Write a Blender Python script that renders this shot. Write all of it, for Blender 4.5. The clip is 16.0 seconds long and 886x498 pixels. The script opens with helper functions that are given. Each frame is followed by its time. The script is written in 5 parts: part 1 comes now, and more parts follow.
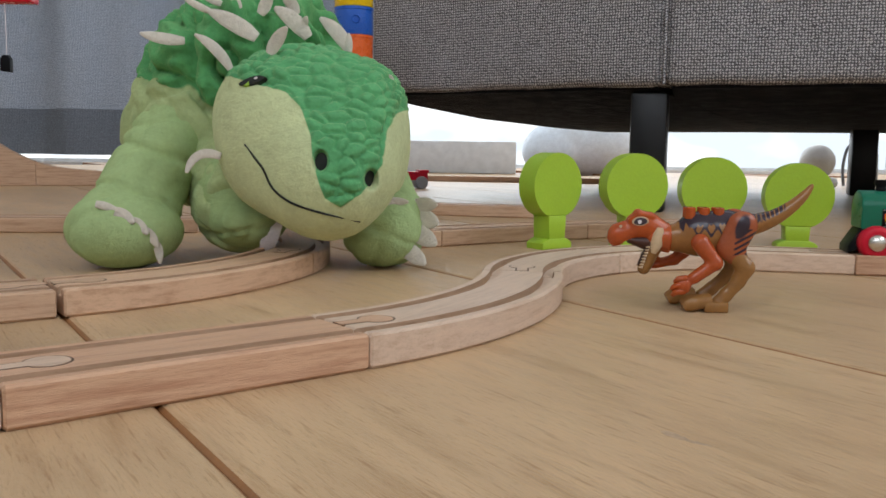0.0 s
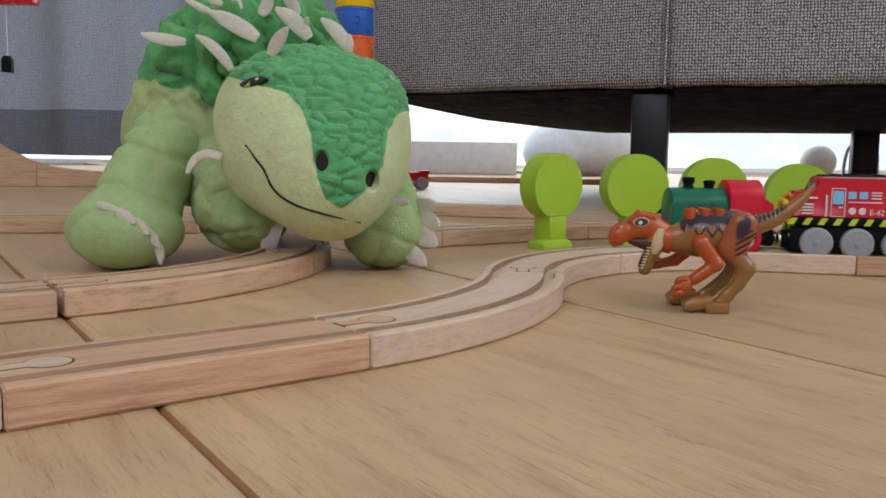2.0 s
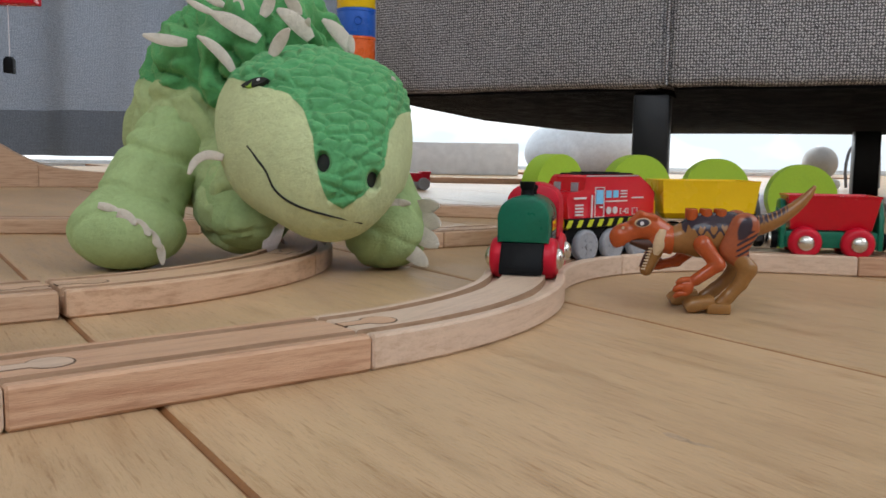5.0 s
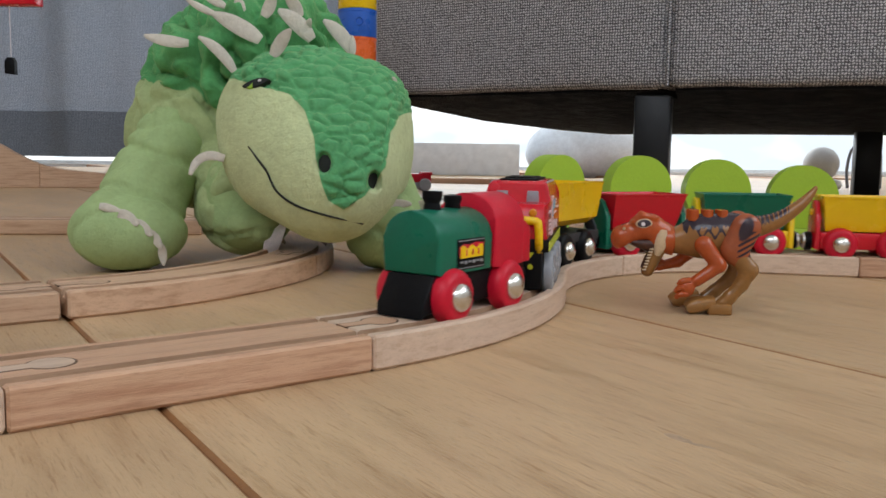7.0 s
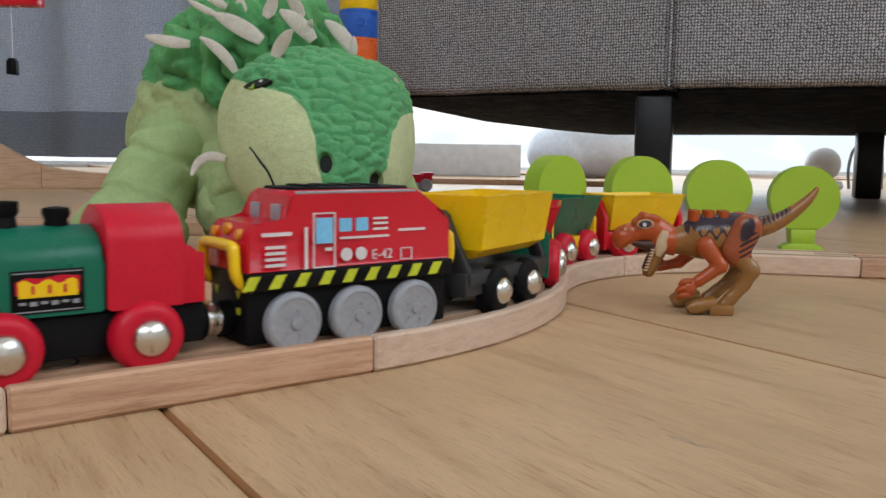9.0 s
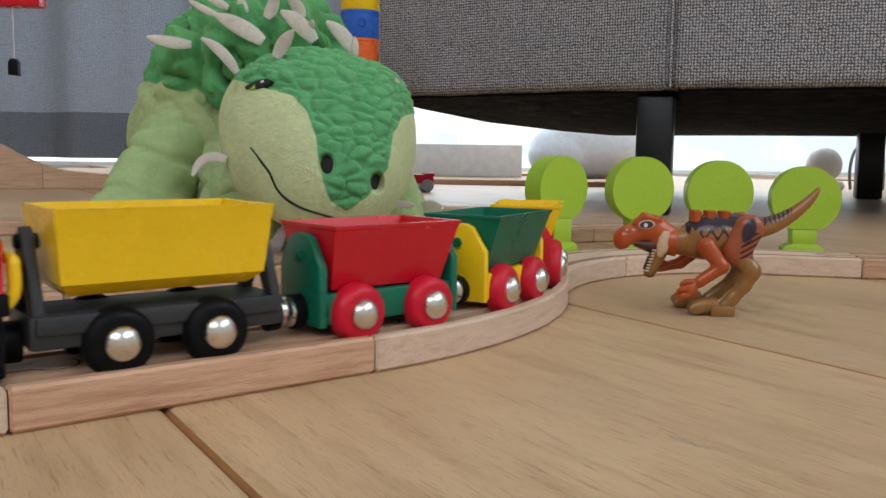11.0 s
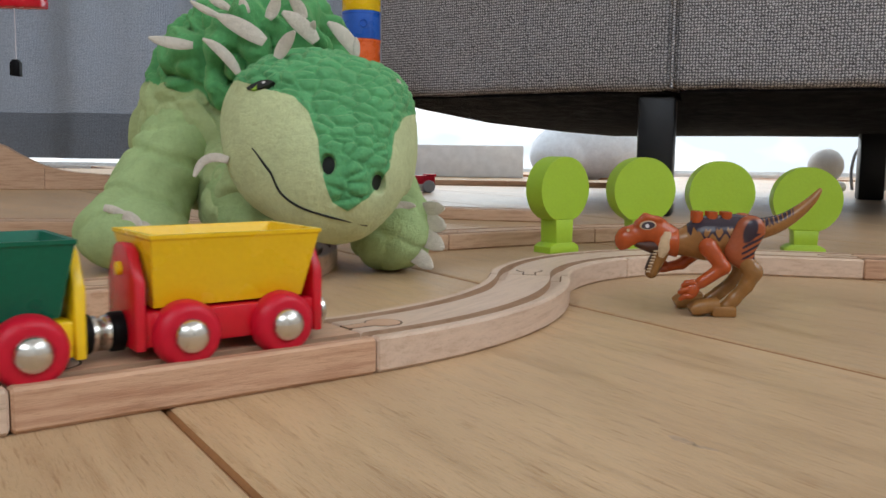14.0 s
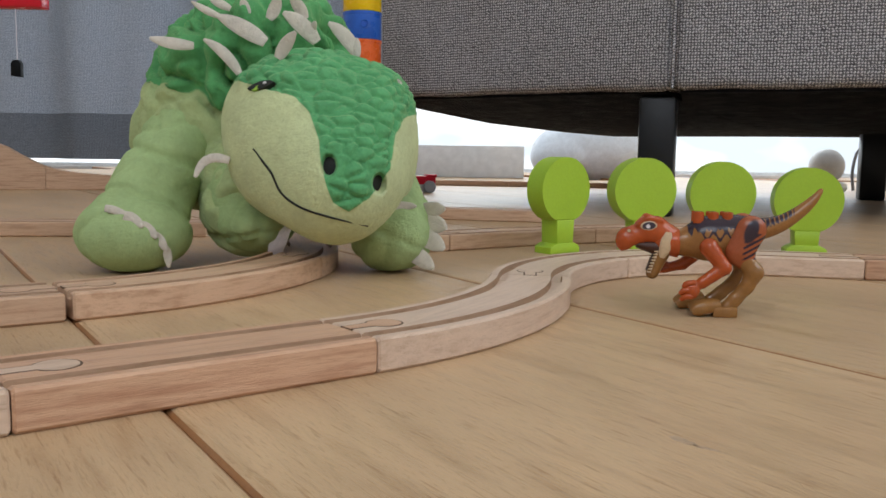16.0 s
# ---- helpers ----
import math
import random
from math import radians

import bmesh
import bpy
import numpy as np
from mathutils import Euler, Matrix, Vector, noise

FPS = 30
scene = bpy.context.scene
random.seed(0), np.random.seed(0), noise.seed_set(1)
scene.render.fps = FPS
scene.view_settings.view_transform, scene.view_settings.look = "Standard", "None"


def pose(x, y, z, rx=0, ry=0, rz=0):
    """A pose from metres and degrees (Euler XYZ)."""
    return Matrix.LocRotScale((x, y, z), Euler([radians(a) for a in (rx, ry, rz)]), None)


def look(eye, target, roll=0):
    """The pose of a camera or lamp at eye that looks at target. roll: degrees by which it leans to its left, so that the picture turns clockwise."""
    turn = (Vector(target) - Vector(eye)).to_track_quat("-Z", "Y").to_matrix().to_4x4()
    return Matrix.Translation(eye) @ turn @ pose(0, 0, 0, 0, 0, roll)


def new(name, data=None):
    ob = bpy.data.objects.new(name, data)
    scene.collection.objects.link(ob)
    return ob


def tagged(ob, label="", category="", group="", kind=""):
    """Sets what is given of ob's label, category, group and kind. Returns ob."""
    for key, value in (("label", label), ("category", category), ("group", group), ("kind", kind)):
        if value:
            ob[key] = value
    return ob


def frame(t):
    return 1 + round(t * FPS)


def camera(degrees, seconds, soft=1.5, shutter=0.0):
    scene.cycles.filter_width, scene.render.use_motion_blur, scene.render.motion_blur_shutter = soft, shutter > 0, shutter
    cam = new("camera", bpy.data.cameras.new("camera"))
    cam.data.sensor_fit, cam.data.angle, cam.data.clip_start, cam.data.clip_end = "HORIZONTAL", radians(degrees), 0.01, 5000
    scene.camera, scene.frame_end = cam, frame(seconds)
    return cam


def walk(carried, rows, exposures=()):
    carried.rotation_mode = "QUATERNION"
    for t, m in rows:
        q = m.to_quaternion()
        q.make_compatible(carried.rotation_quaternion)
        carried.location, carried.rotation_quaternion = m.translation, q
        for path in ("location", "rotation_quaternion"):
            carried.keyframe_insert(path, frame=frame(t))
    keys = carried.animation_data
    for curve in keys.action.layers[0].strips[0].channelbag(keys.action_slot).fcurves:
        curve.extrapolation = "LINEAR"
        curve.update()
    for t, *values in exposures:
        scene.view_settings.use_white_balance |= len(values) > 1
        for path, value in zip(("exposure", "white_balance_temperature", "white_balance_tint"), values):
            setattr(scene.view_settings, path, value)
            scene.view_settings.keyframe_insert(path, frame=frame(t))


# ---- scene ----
cam = camera(53.96, 16.0, soft=1.6, shutter=0.4)


def cam_pose(right, down):
    """The phone leans on the floor and creeps: it turns a little to its left and up."""
    tilt, lean = 6.494 - down, 0.81
    return pose(0, 0, 0.071, 0, 0, right) @ pose(0, 0, 0, 90 - tilt, 0, 0) @ pose(0, 0, 0, 0, 0, lean)


# seconds, turn to the left and up, in degrees
CREEP = ((0, 0, 0), (1, 0.01, 0.01), (2, 0.05, 0.045), (4, 0.115, 0.075), (6.5, 0.2, 0.125), (9, 0.305, 0.17),
         (11.5, 0.4, 0.215), (14, 0.475, 0.25), (16, 0.53, 0.275))
walk(cam, [(t, cam_pose(a, b)) for t, a, b in CREEP], exposures=((0, 0.15), (16, 0.15)))

# ---- light: daylight through the back window, and two added fill lamps ----
world = bpy.data.worlds.new("sky")
scene.world = world
world.use_nodes = True
sky = world.node_tree.nodes.new("ShaderNodeTexSky")
sky.sky_type, sky.sun_disc = "NISHITA", False
sky.sun_elevation, sky.sun_rotation = radians(38), radians(20)
world.node_tree.links.new(sky.outputs[0], world.node_tree.nodes["Background"].inputs[0])
world.node_tree.nodes["Background"].inputs[1].default_value = 0.1


def area_lamp(name, m, w, h, watts, colour):
    lamp = bpy.data.lights.new(name, "AREA")
    lamp.shape, lamp.size, lamp.size_y, lamp.energy, lamp.color = "RECTANGLE", w, h, watts, colour
    ob = new(name, lamp)
    ob.matrix_world = m
    return ob


area_lamp("window_light_back", look((0.4, 3.5, 1.15), (0.4, 0, 0.6)), 2.6, 2.0, 32, (0.84, 0.935, 1.0))
# Two added fill lamps, right of and behind the camera, with no window seen.
area_lamp("fill_light_side", look((1.95, -0.3, 1.75), (0, 0.35, 0.1)), 2.2, 1.2, 24, (0.875, 0.94, 1.0))
area_lamp("fill_light_rear", look((-0.6, -1.65, 1.85), (0, 0.35, 0.1)), 2.4, 1.1, 25, (0.875, 0.94, 1.0))


# ---- materials ----
def nodes_of(name):
    m = bpy.data.materials.new(name)
    m.use_nodes = True
    t = m.node_tree
    return m, t, t.nodes, t.links, t.nodes["Principled BSDF"]


def ramp(n, stops):
    r = n.new("ShaderNodeValToRGB")
    els = r.color_ramp.elements
    while len(els) < len(stops):
        els.new(0.5)
    for e, (at, c) in zip(els, stops):
        e.position, e.color = at, (*c, 1)
    return r


def coords(n, l, scale, turn=(0, 0, 0), space="Object"):
    tc, mp = n.new("ShaderNodeTexCoord"), n.new("ShaderNodeMapping")
    mp.inputs["Scale"].default_value, mp.inputs["Rotation"].default_value = scale, [radians(a) for a in turn]
    l.new(tc.outputs[space], mp.inputs[0])
    return mp.outputs[0]


def noise_node(n, l, vec, scale, detail=4.0, rough=0.55):
    t = n.new("ShaderNodeTexNoise")
    t.inputs["Scale"].default_value, t.inputs["Detail"].default_value, t.inputs["Roughness"].default_value = scale, detail, rough
    l.new(vec, t.inputs["Vector"])
    return t.outputs[0]


def bump(n, l, b, height, dist, strength=1.0, normal=None):
    k = n.new("ShaderNodeBump")
    k.inputs["Distance"].default_value, k.inputs["Strength"].default_value = dist, strength
    l.new(height, k.inputs["Height"])
    if normal:
        l.new(normal, k.inputs["Normal"])
    l.new(k.outputs[0], b.inputs["Normal"])
    return k.outputs[0]


def shade(c, k):
    return tuple(min(1.0, v * k) for v in c)


def paint(name, c, rough=0.35, metal=0.0, relief=0.00012, vary=0.16, grain=160, coat=0.0, gloss=0.5, second=None):
    """Painted wood or moulded plastic: slight mottling at two scales, scuffs in the gloss."""
    m, t, n, l, b = nodes_of(name)
    v = coords(n, l, (1, 1, 1))
    big, fine = noise_node(n, l, v, 40), noise_node(n, l, v, grain * 4, 3)
    mix = n.new("ShaderNodeMath")
    mix.operation = "MULTIPLY_ADD"
    mix.inputs[1].default_value = 0.5
    half = n.new("ShaderNodeMath")
    half.operation = "MULTIPLY"
    half.inputs[1].default_value = 0.5
    l.new(fine, half.inputs[0]), l.new(big, mix.inputs[0]), l.new(half.outputs[0], mix.inputs[2])
    r = ramp(n, ((0.3, shade(c, 1 - vary)), (0.7, shade(c, 1 + vary))))
    l.new(mix.outputs[0], r.inputs[0]), l.new(r.outputs[0], b.inputs["Base Color"])
    if second:
        which, edge, both = n.new("ShaderNodeAttribute"), ramp(n, ((0.47, (0, 0, 0)), (0.53, (1, 1, 1)))), n.new("ShaderNodeMix")
        which.attribute_name, both.data_type = "cloth", "RGBA"
        l.new(which.outputs["Fac"], edge.inputs[0]), l.new(edge.outputs[0], both.inputs[0]), l.new(r.outputs[0], both.inputs[6])
        both.inputs[7].default_value = (*second, 1)
        l.new(both.outputs[2], b.inputs["Base Color"])
    g = ramp(n, ((0.35, (rough * 0.8,) * 3), (0.75, (min(1, rough * 1.35),) * 3)))
    l.new(big, g.inputs[0]), l.new(g.outputs[0], b.inputs["Roughness"])
    b.inputs["Metallic"].default_value = metal
    b.inputs["Coat Weight"].default_value = coat
    b.inputs["Specular IOR Level"].default_value = gloss
    bump(n, l, b, fine, relief)
    return m


def wood(name, dark, light, rough, along=(2, 34, 34), turn=(0, 0, 0), scale=9.0, relief=0.00025, pores=True, tone=0.12, space="Object", flecks=False, gloss=0.4):
    """Grain: long streaks along x, fine dark pores, a tone of its own for each piece."""
    m, t, n, l, b = nodes_of(name)
    v = coords(n, l, along, turn, space)
    info = n.new("ShaderNodeObjectInfo")
    shift = n.new("ShaderNodeVectorMath")
    shift.operation = "MULTIPLY_ADD"
    shift.inputs[1].default_value = (37.0, 53.0, 71.0)
    comb = n.new("ShaderNodeCombineXYZ")
    for i in range(3):
        l.new(info.outputs["Random"], comb.inputs[i])
    l.new(comb.outputs[0], shift.inputs[0]), l.new(v, shift.inputs[2])
    v = shift.outputs[0]
    streak = noise_node(n, l, v, scale, 6, 0.6)
    r = ramp(n, ((0.28, dark), (0.52, shade(light, 0.92)), (0.78, light)))
    l.new(streak, r.inputs[0])
    fine = noise_node(n, l, v, scale * 7, 3, 0.7)
    pr = ramp(n, ((0.3, (0.74, 0.7, 0.66)), (0.46, (1, 1, 1))))
    l.new(fine, pr.inputs[0])
    mul = n.new("ShaderNodeMix")
    mul.data_type, mul.blend_type = "RGBA", "MULTIPLY"
    mul.inputs[0].default_value = 0.7 if pores else 0.25
    l.new(r.outputs[0], mul.inputs[6]), l.new(pr.outputs[0], mul.inputs[7])
    if flecks:
        # short dark pores that lie along the board, and broad paler and darker patches
        dash = noise_node(n, l, coords(n, l, (36, 420, 420)), 1.6, 2, 0.5)
        dr = ramp(n, ((0.28, (0.72, 0.63, 0.54)), (0.4, (1, 1, 1))))
        l.new(dash, dr.inputs[0])
        patch = noise_node(n, l, coords(n, l, (5, 16, 16)), 1.1, 3, 0.5)
        pt = ramp(n, ((0.3, (0.82, 0.8, 0.78)), (0.7, (1.06, 1.05, 1.04))))
        l.new(patch, pt.inputs[0])
        for layer in (dr, pt):
            more = n.new("ShaderNodeMix")
            more.data_type, more.blend_type = "RGBA", "MULTIPLY"
            more.inputs[0].default_value = 0.85
            l.new(mul.outputs[2], more.inputs[6]), l.new(layer.outputs[0], more.inputs[7])
            mul = more
    hsv = n.new("ShaderNodeHueSaturation")
    mr = n.new("ShaderNodeMapRange")
    mr.inputs[3].default_value, mr.inputs[4].default_value = 1 - tone, 1 + tone
    l.new(info.outputs["Random"], mr.inputs[0]), l.new(mr.outputs[0], hsv.inputs["Value"])
    l.new(mul.outputs[2], hsv.inputs["Color"]), l.new(hsv.outputs[0], b.inputs["Base Color"])
    g = ramp(n, ((0.3, (rough * 0.85,) * 3), (0.7, (min(1, rough * 1.25),) * 3)))
    l.new(streak, g.inputs[0]), l.new(g.outputs[0], b.inputs["Roughness"])
    b.inputs["Specular IOR Level"].default_value = gloss
    bump(n, l, b, fine, relief)
    return m


def plush_cloth(name, c, second=None):
    """Short pile: clumped nap, soft sheen; quilted scales where asked."""
    m, t, n, l, b = nodes_of(name)
    v = coords(n, l, (1, 1, 1))
    nap, patch = noise_node(n, l, v, 900, 3, 0.7), noise_node(n, l, v, 70, 5, 0.6)
    mid = noise_node(n, l, v, 330, 4, 0.7)
    r = ramp(n, ((0.3, shade(c, 0.82)), (0.55, c), (0.75, shade(c, 1.14))))
    add = n.new("ShaderNodeMath")
    add.operation = "MULTIPLY_ADD"
    add.inputs[1].default_value = 0.5
    half = n.new("ShaderNodeMath")
    half.operation = "MULTIPLY"
    half.inputs[1].default_value = 0.5
    l.new(mid, half.inputs[0]), l.new(patch, add.inputs[0]), l.new(half.outputs[0], add.inputs[2])
    l.new(add.outputs[0], r.inputs[0]), l.new(r.outputs[0], b.inputs["Base Color"])
    if second:
        r2 = ramp(n, ((0.3, shade(second, 0.74)), (0.55, second), (0.75, shade(second, 1.2))))
        which, edge, both = n.new("ShaderNodeAttribute"), ramp(n, ((0.46, (0, 0, 0)), (0.54, (1, 1, 1)))), n.new("ShaderNodeMix")
        which.attribute_name, both.data_type = "cloth", "RGBA"
        l.new(which.outputs["Fac"], edge.inputs[0]), l.new(edge.outputs[0], both.inputs[0]), l.new(add.outputs[0], r2.inputs[0])
        l.new(r.outputs[0], both.inputs[6]), l.new(r2.outputs[0], both.inputs[7]), l.new(both.outputs[2], b.inputs["Base Color"])
    b.inputs["Roughness"].default_value = 0.95
    b.inputs["Specular IOR Level"].default_value = 0.12
    b.inputs["Sheen Weight"].default_value = 0.35
    b.inputs["Sheen Roughness"].default_value = 0.45
    b.inputs["Sheen Tint"].default_value = (*shade(c, 1.5), 1)
    k = bump(n, l, b, nap, 0.0006, 0.8)
    k = bump(n, l, b, mid, 0.0012, 0.8, k)
    return m


def weave(name, dark, light, size, rough=0.95):
    """Coarse basket weave of light and dark yarn."""
    m, t, n, l, b = nodes_of(name)
    v = coords(n, l, (1, 1, 1))
    waves = []
    for axis in ("X", "Z"):
        w = n.new("ShaderNodeTexWave")
        w.bands_direction, w.wave_profile = axis, "SIN"
        w.inputs["Scale"].default_value, w.inputs["Distortion"].default_value = 0.314 / size, 4.2
        w.inputs["Detail"].default_value, w.inputs["Detail Scale"].default_value = 2, 3
        l.new(v, w.inputs["Vector"])
        waves.append(w.outputs[1])
    mul = n.new("ShaderNodeMath")
    mul.operation = "MULTIPLY"
    l.new(waves[0], mul.inputs[0]), l.new(waves[1], mul.inputs[1])
    slub = noise_node(n, l, coords(n, l, (1, 1, 14)), 60, 4, 0.7)
    add = n.new("ShaderNodeMath")
    add.operation = "MULTIPLY_ADD"
    add.inputs[1].default_value = 0.55
    l.new(slub, add.inputs[0]), l.new(mul.outputs[0], add.inputs[2])
    r = ramp(n, ((0.2, dark), (0.95, light)))
    l.new(add.outputs[0], r.inputs[0]), l.new(r.outputs[0], b.inputs["Base Color"])
    b.inputs["Roughness"].default_value = rough
    b.inputs["Specular IOR Level"].default_value = 0.15
    bump(n, l, b, mul.outputs[0], size * 0.35, 0.8)
    return m


def glow(name, c, d, strength):
    """Hazy daylight: two pale tones in broad soft patches."""
    m, t, n, l, b = nodes_of(name)
    e = n.new("ShaderNodeEmission")
    r = ramp(n, ((0.4, d), (0.58, c)))
    l.new(noise_node(n, l, coords(n, l, (1, 1, 2)), 2.2, 2), r.inputs[0]), l.new(r.outputs[0], e.inputs[0])
    e.inputs[1].default_value = strength
    l.new(e.outputs[0], n["Material Output"].inputs[0])
    return m


OAK = wood("oak_floor", (0.46, 0.295, 0.16), (0.62, 0.425, 0.25), 0.4, along=(3.2, 24, 24), scale=7.0, relief=0.0004, tone=0.06, flecks=True, gloss=0.3)
OAK_EDGE = paint("oak_groove", (0.3, 0.135, 0.05), 0.55)
BEECH = wood("beech", (0.41, 0.235, 0.14), (0.63, 0.41, 0.27), 0.5, along=(3, 40, 40), scale=10, relief=0.0002, tone=0.1)
BEECH_PALE = wood("beech_pale", (0.52, 0.355, 0.25), (0.7, 0.52, 0.395), 0.5, along=(3, 40, 40), scale=10, relief=0.0002, tone=0.05)
BEECH_PINK = wood("beech_pink", (0.42, 0.215, 0.125), (0.64, 0.39, 0.25), 0.5, along=(3, 40, 40), scale=10, relief=0.0002, tone=0.05)
# Darker groove walls: browned milling and the edges' shade, both in the colour.
MILLED_SHADE = wood("beech_milled_shade", (0.27, 0.155, 0.085), (0.43, 0.27, 0.17), 0.6, along=(3, 40, 40), scale=10)
GAP_SHADE = paint("shadow_gap", (0.1, 0.055, 0.03), 0.9)
WALL = paint("wall_paint", (0.78, 0.78, 0.76), 0.9, relief=0.0004)
CEIL = paint("ceiling_paint", (0.82, 0.82, 0.81), 0.95)
WHITE = paint("white_lacquer", (0.78, 0.79, 0.8), 0.5)
SOFA = weave("sofa_weave", (0.055, 0.052, 0.056), (0.62, 0.6, 0.62), 0.0034)
CURTAIN = weave("curtain_weave", (0.25, 0.285, 0.35), (0.58, 0.64, 0.74), 0.003)
CURTAIN_HEM = weave("curtain_hem_weave", (0.12, 0.135, 0.165), (0.27, 0.3, 0.35), 0.003)
BLACK_CLOTH = paint("black_dust_cover", (0.006, 0.006, 0.008), 0.8, relief=0.002, gloss=0.1)
BLACK_METAL = paint("black_metal", (0.009, 0.009, 0.011), 0.35, gloss=0.3)
PLUSH_LIGHT = plush_cloth("plush_light_green", (0.385, 0.505, 0.235))
PLUSH_HEAD = plush_cloth("plush_pale_and_scales", (0.57, 0.63, 0.35), (0.12, 0.395, 0.165))
PLUSH_BODY = plush_cloth("plush_light_and_crinkled", (0.43, 0.515, 0.25), (0.11, 0.365, 0.135))
FELT = plush_cloth("felt_cream", (0.66, 0.6, 0.52))
THREAD = paint("black_thread", (0.012, 0.014, 0.012), 0.8)
EYE_GREEN = paint("eye_green", (0.3, 0.5, 0.04), 0.5)
LIME = paint("lime_paint", (0.36, 0.55, 0.035), 0.42, vary=0.06)
RED = paint("red_paint", (0.58, 0.008, 0.03), 0.38, vary=0.1, gloss=0.3)
RED_GLOSS = paint("red_plastic", (0.58, 0.006, 0.02), 0.24, vary=0.06, coat=0.12, gloss=0.35)
GREEN = paint("green_paint", (0.004, 0.135, 0.078), 0.34, vary=0.1, gloss=0.3)
YELLOW = paint("yellow_plastic", (0.88, 0.57, 0.008), 0.28, vary=0.025)
AMBER = paint("amber_print", (0.68, 0.25, 0.015), 0.25)
BLACK = paint("black_plastic", (0.005, 0.005, 0.006), 0.5, gloss=0.12)
DARK_GREY = paint("dark_grey_plastic", (0.035, 0.037, 0.042), 0.5, gloss=0.3)
GREY = paint("grey_plastic", (0.3, 0.31, 0.34), 0.4)
STEEL = paint("steel", (0.68, 0.66, 0.62), 0.22, metal=1.0, vary=0.05)
PALE_BLUE = paint("print_blue", (0.2, 0.55, 0.85), 0.25)
PRINT_WHITE = paint("print_white", (0.72, 0.68, 0.7), 0.35)
PRINT_LIME = paint("print_lime", (0.55, 0.62, 0.03), 0.35)
ORANGE = paint("orange_plastic", (0.42, 0.075, 0.016), 0.16, vary=0.14)
TAN = paint("tan_plastic", (0.27, 0.125, 0.036), 0.16, vary=0.12)
TAN_PRINT = paint("tan_printed_plastic", (0.3, 0.13, 0.036), 0.2, vary=0.12, second=(0.03, 0.018, 0.03))
RUST_PRINT = paint("rust_printed_plastic", (0.33, 0.08, 0.028), 0.2, vary=0.14, second=(0.03, 0.018, 0.03))
PRINT_CREAM = paint("cream_print", (0.55, 0.4, 0.25), 0.25)
MOUTH = paint("mouth_brown", (0.06, 0.018, 0.01), 0.4)
PURPLE = paint("dark_print", (0.035, 0.022, 0.035), 0.3)
CUP_BLUE = paint("blue_plastic", (0.02, 0.12, 0.55), 0.3)
CUP_ORANGE = paint("cup_orange_plastic", (0.8, 0.13, 0.02), 0.3)
OUTSIDE = glow("bright_outdoors", (0.96, 0.985, 1.0), (0.66, 0.74, 0.82), 1.25)


# ---- shaping ----
MM = 0.001


def mesh_of(name, bm, mats, smooth=40):
    me = bpy.data.meshes.new(name)
    bmesh.ops.recalc_face_normals(bm, faces=bm.faces)
    for e in bm.edges:
        e.smooth = len(e.link_faces) != 2 or e.calc_face_angle(0) < radians(smooth)
    for f in bm.faces:
        f.smooth = True
    bm.to_mesh(me)
    bm.free()
    for m in mats if isinstance(mats, (list, tuple)) else [mats]:
        me.materials.append(m)
    return me


def part(name, bm, mats, parent, label="", m=None, smooth=40):
    ob = new(name, mesh_of(name, bm, mats, smooth))
    ob.parent = parent
    if m is not None:
        ob.matrix_basis = m
    if label:
        tagged(ob, label)
    return ob


def thing(name, label, category, m=None, group="", kind=""):
    ob = new(name)
    ob.empty_display_size = 0.02
    if m is not None:
        ob.matrix_basis = m
    return tagged(ob, label, category, group, kind)


def solo(name, bm, mats, label, category="", m=None, group="", kind="", smooth=40):
    ob = new(name, mesh_of(name, bm, mats, smooth))
    if m is not None:
        ob.matrix_basis = m
    return tagged(ob, label, category, group, kind)


def box(x0, x1, y0, y1, z0, z1, bevel=0.0, bm=None, segments=2):
    bm = bm or bmesh.new()
    old = set(bm.verts)
    bmesh.ops.create_cube(bm, size=1)
    vs = [v for v in bm.verts if v not in old]
    for v in vs:
        v.co = Vector(((x0 + x1) / 2 + v.co.x * (x1 - x0), (y0 + y1) / 2 + v.co.y * (y1 - y0), (z0 + z1) / 2 + v.co.z * (z1 - z0)))
    if bevel:
        es = list({e for v in vs for e in v.link_edges})
        bmesh.ops.bevel(bm, geom=es, offset=bevel, segments=segments, profile=0.5, affect="EDGES")
    return bm


def prism(outline, d0, d1, axis="y", bevel=0.0, bm=None):
    """An outline (u, v) drawn out from d0 to d1. axis y: (x, z) outline; x: (y, z); z: (x, y)."""
    bm = bm or bmesh.new()
    put = {"y": lambda u, v, d: (u, d, v), "x": lambda u, v, d: (d, u, v), "z": lambda u, v, d: (u, v, d)}[axis]
    a = [bm.verts.new(put(u, v, d0)) for u, v in outline]
    b = [bm.verts.new(put(u, v, d1)) for u, v in outline]
    n = len(outline)
    fs = [bm.faces.new(a), bm.faces.new(list(reversed(b)))]
    for i in range(n):
        fs.append(bm.faces.new((a[i], b[i], b[(i + 1) % n], a[(i + 1) % n])))
    if bevel:
        rims = list(fs[0].edges) + list(fs[1].edges)
        bmesh.ops.bevel(bm, geom=rims, offset=bevel, segments=2, profile=0.5, affect="EDGES")
    return bm


def arc(cx, cy, r, a0, a1, n):
    return [(cx + r * math.cos(radians(a0 + (a1 - a0) * i / n)), cy + r * math.sin(radians(a0 + (a1 - a0) * i / n))) for i in range(n + 1)]


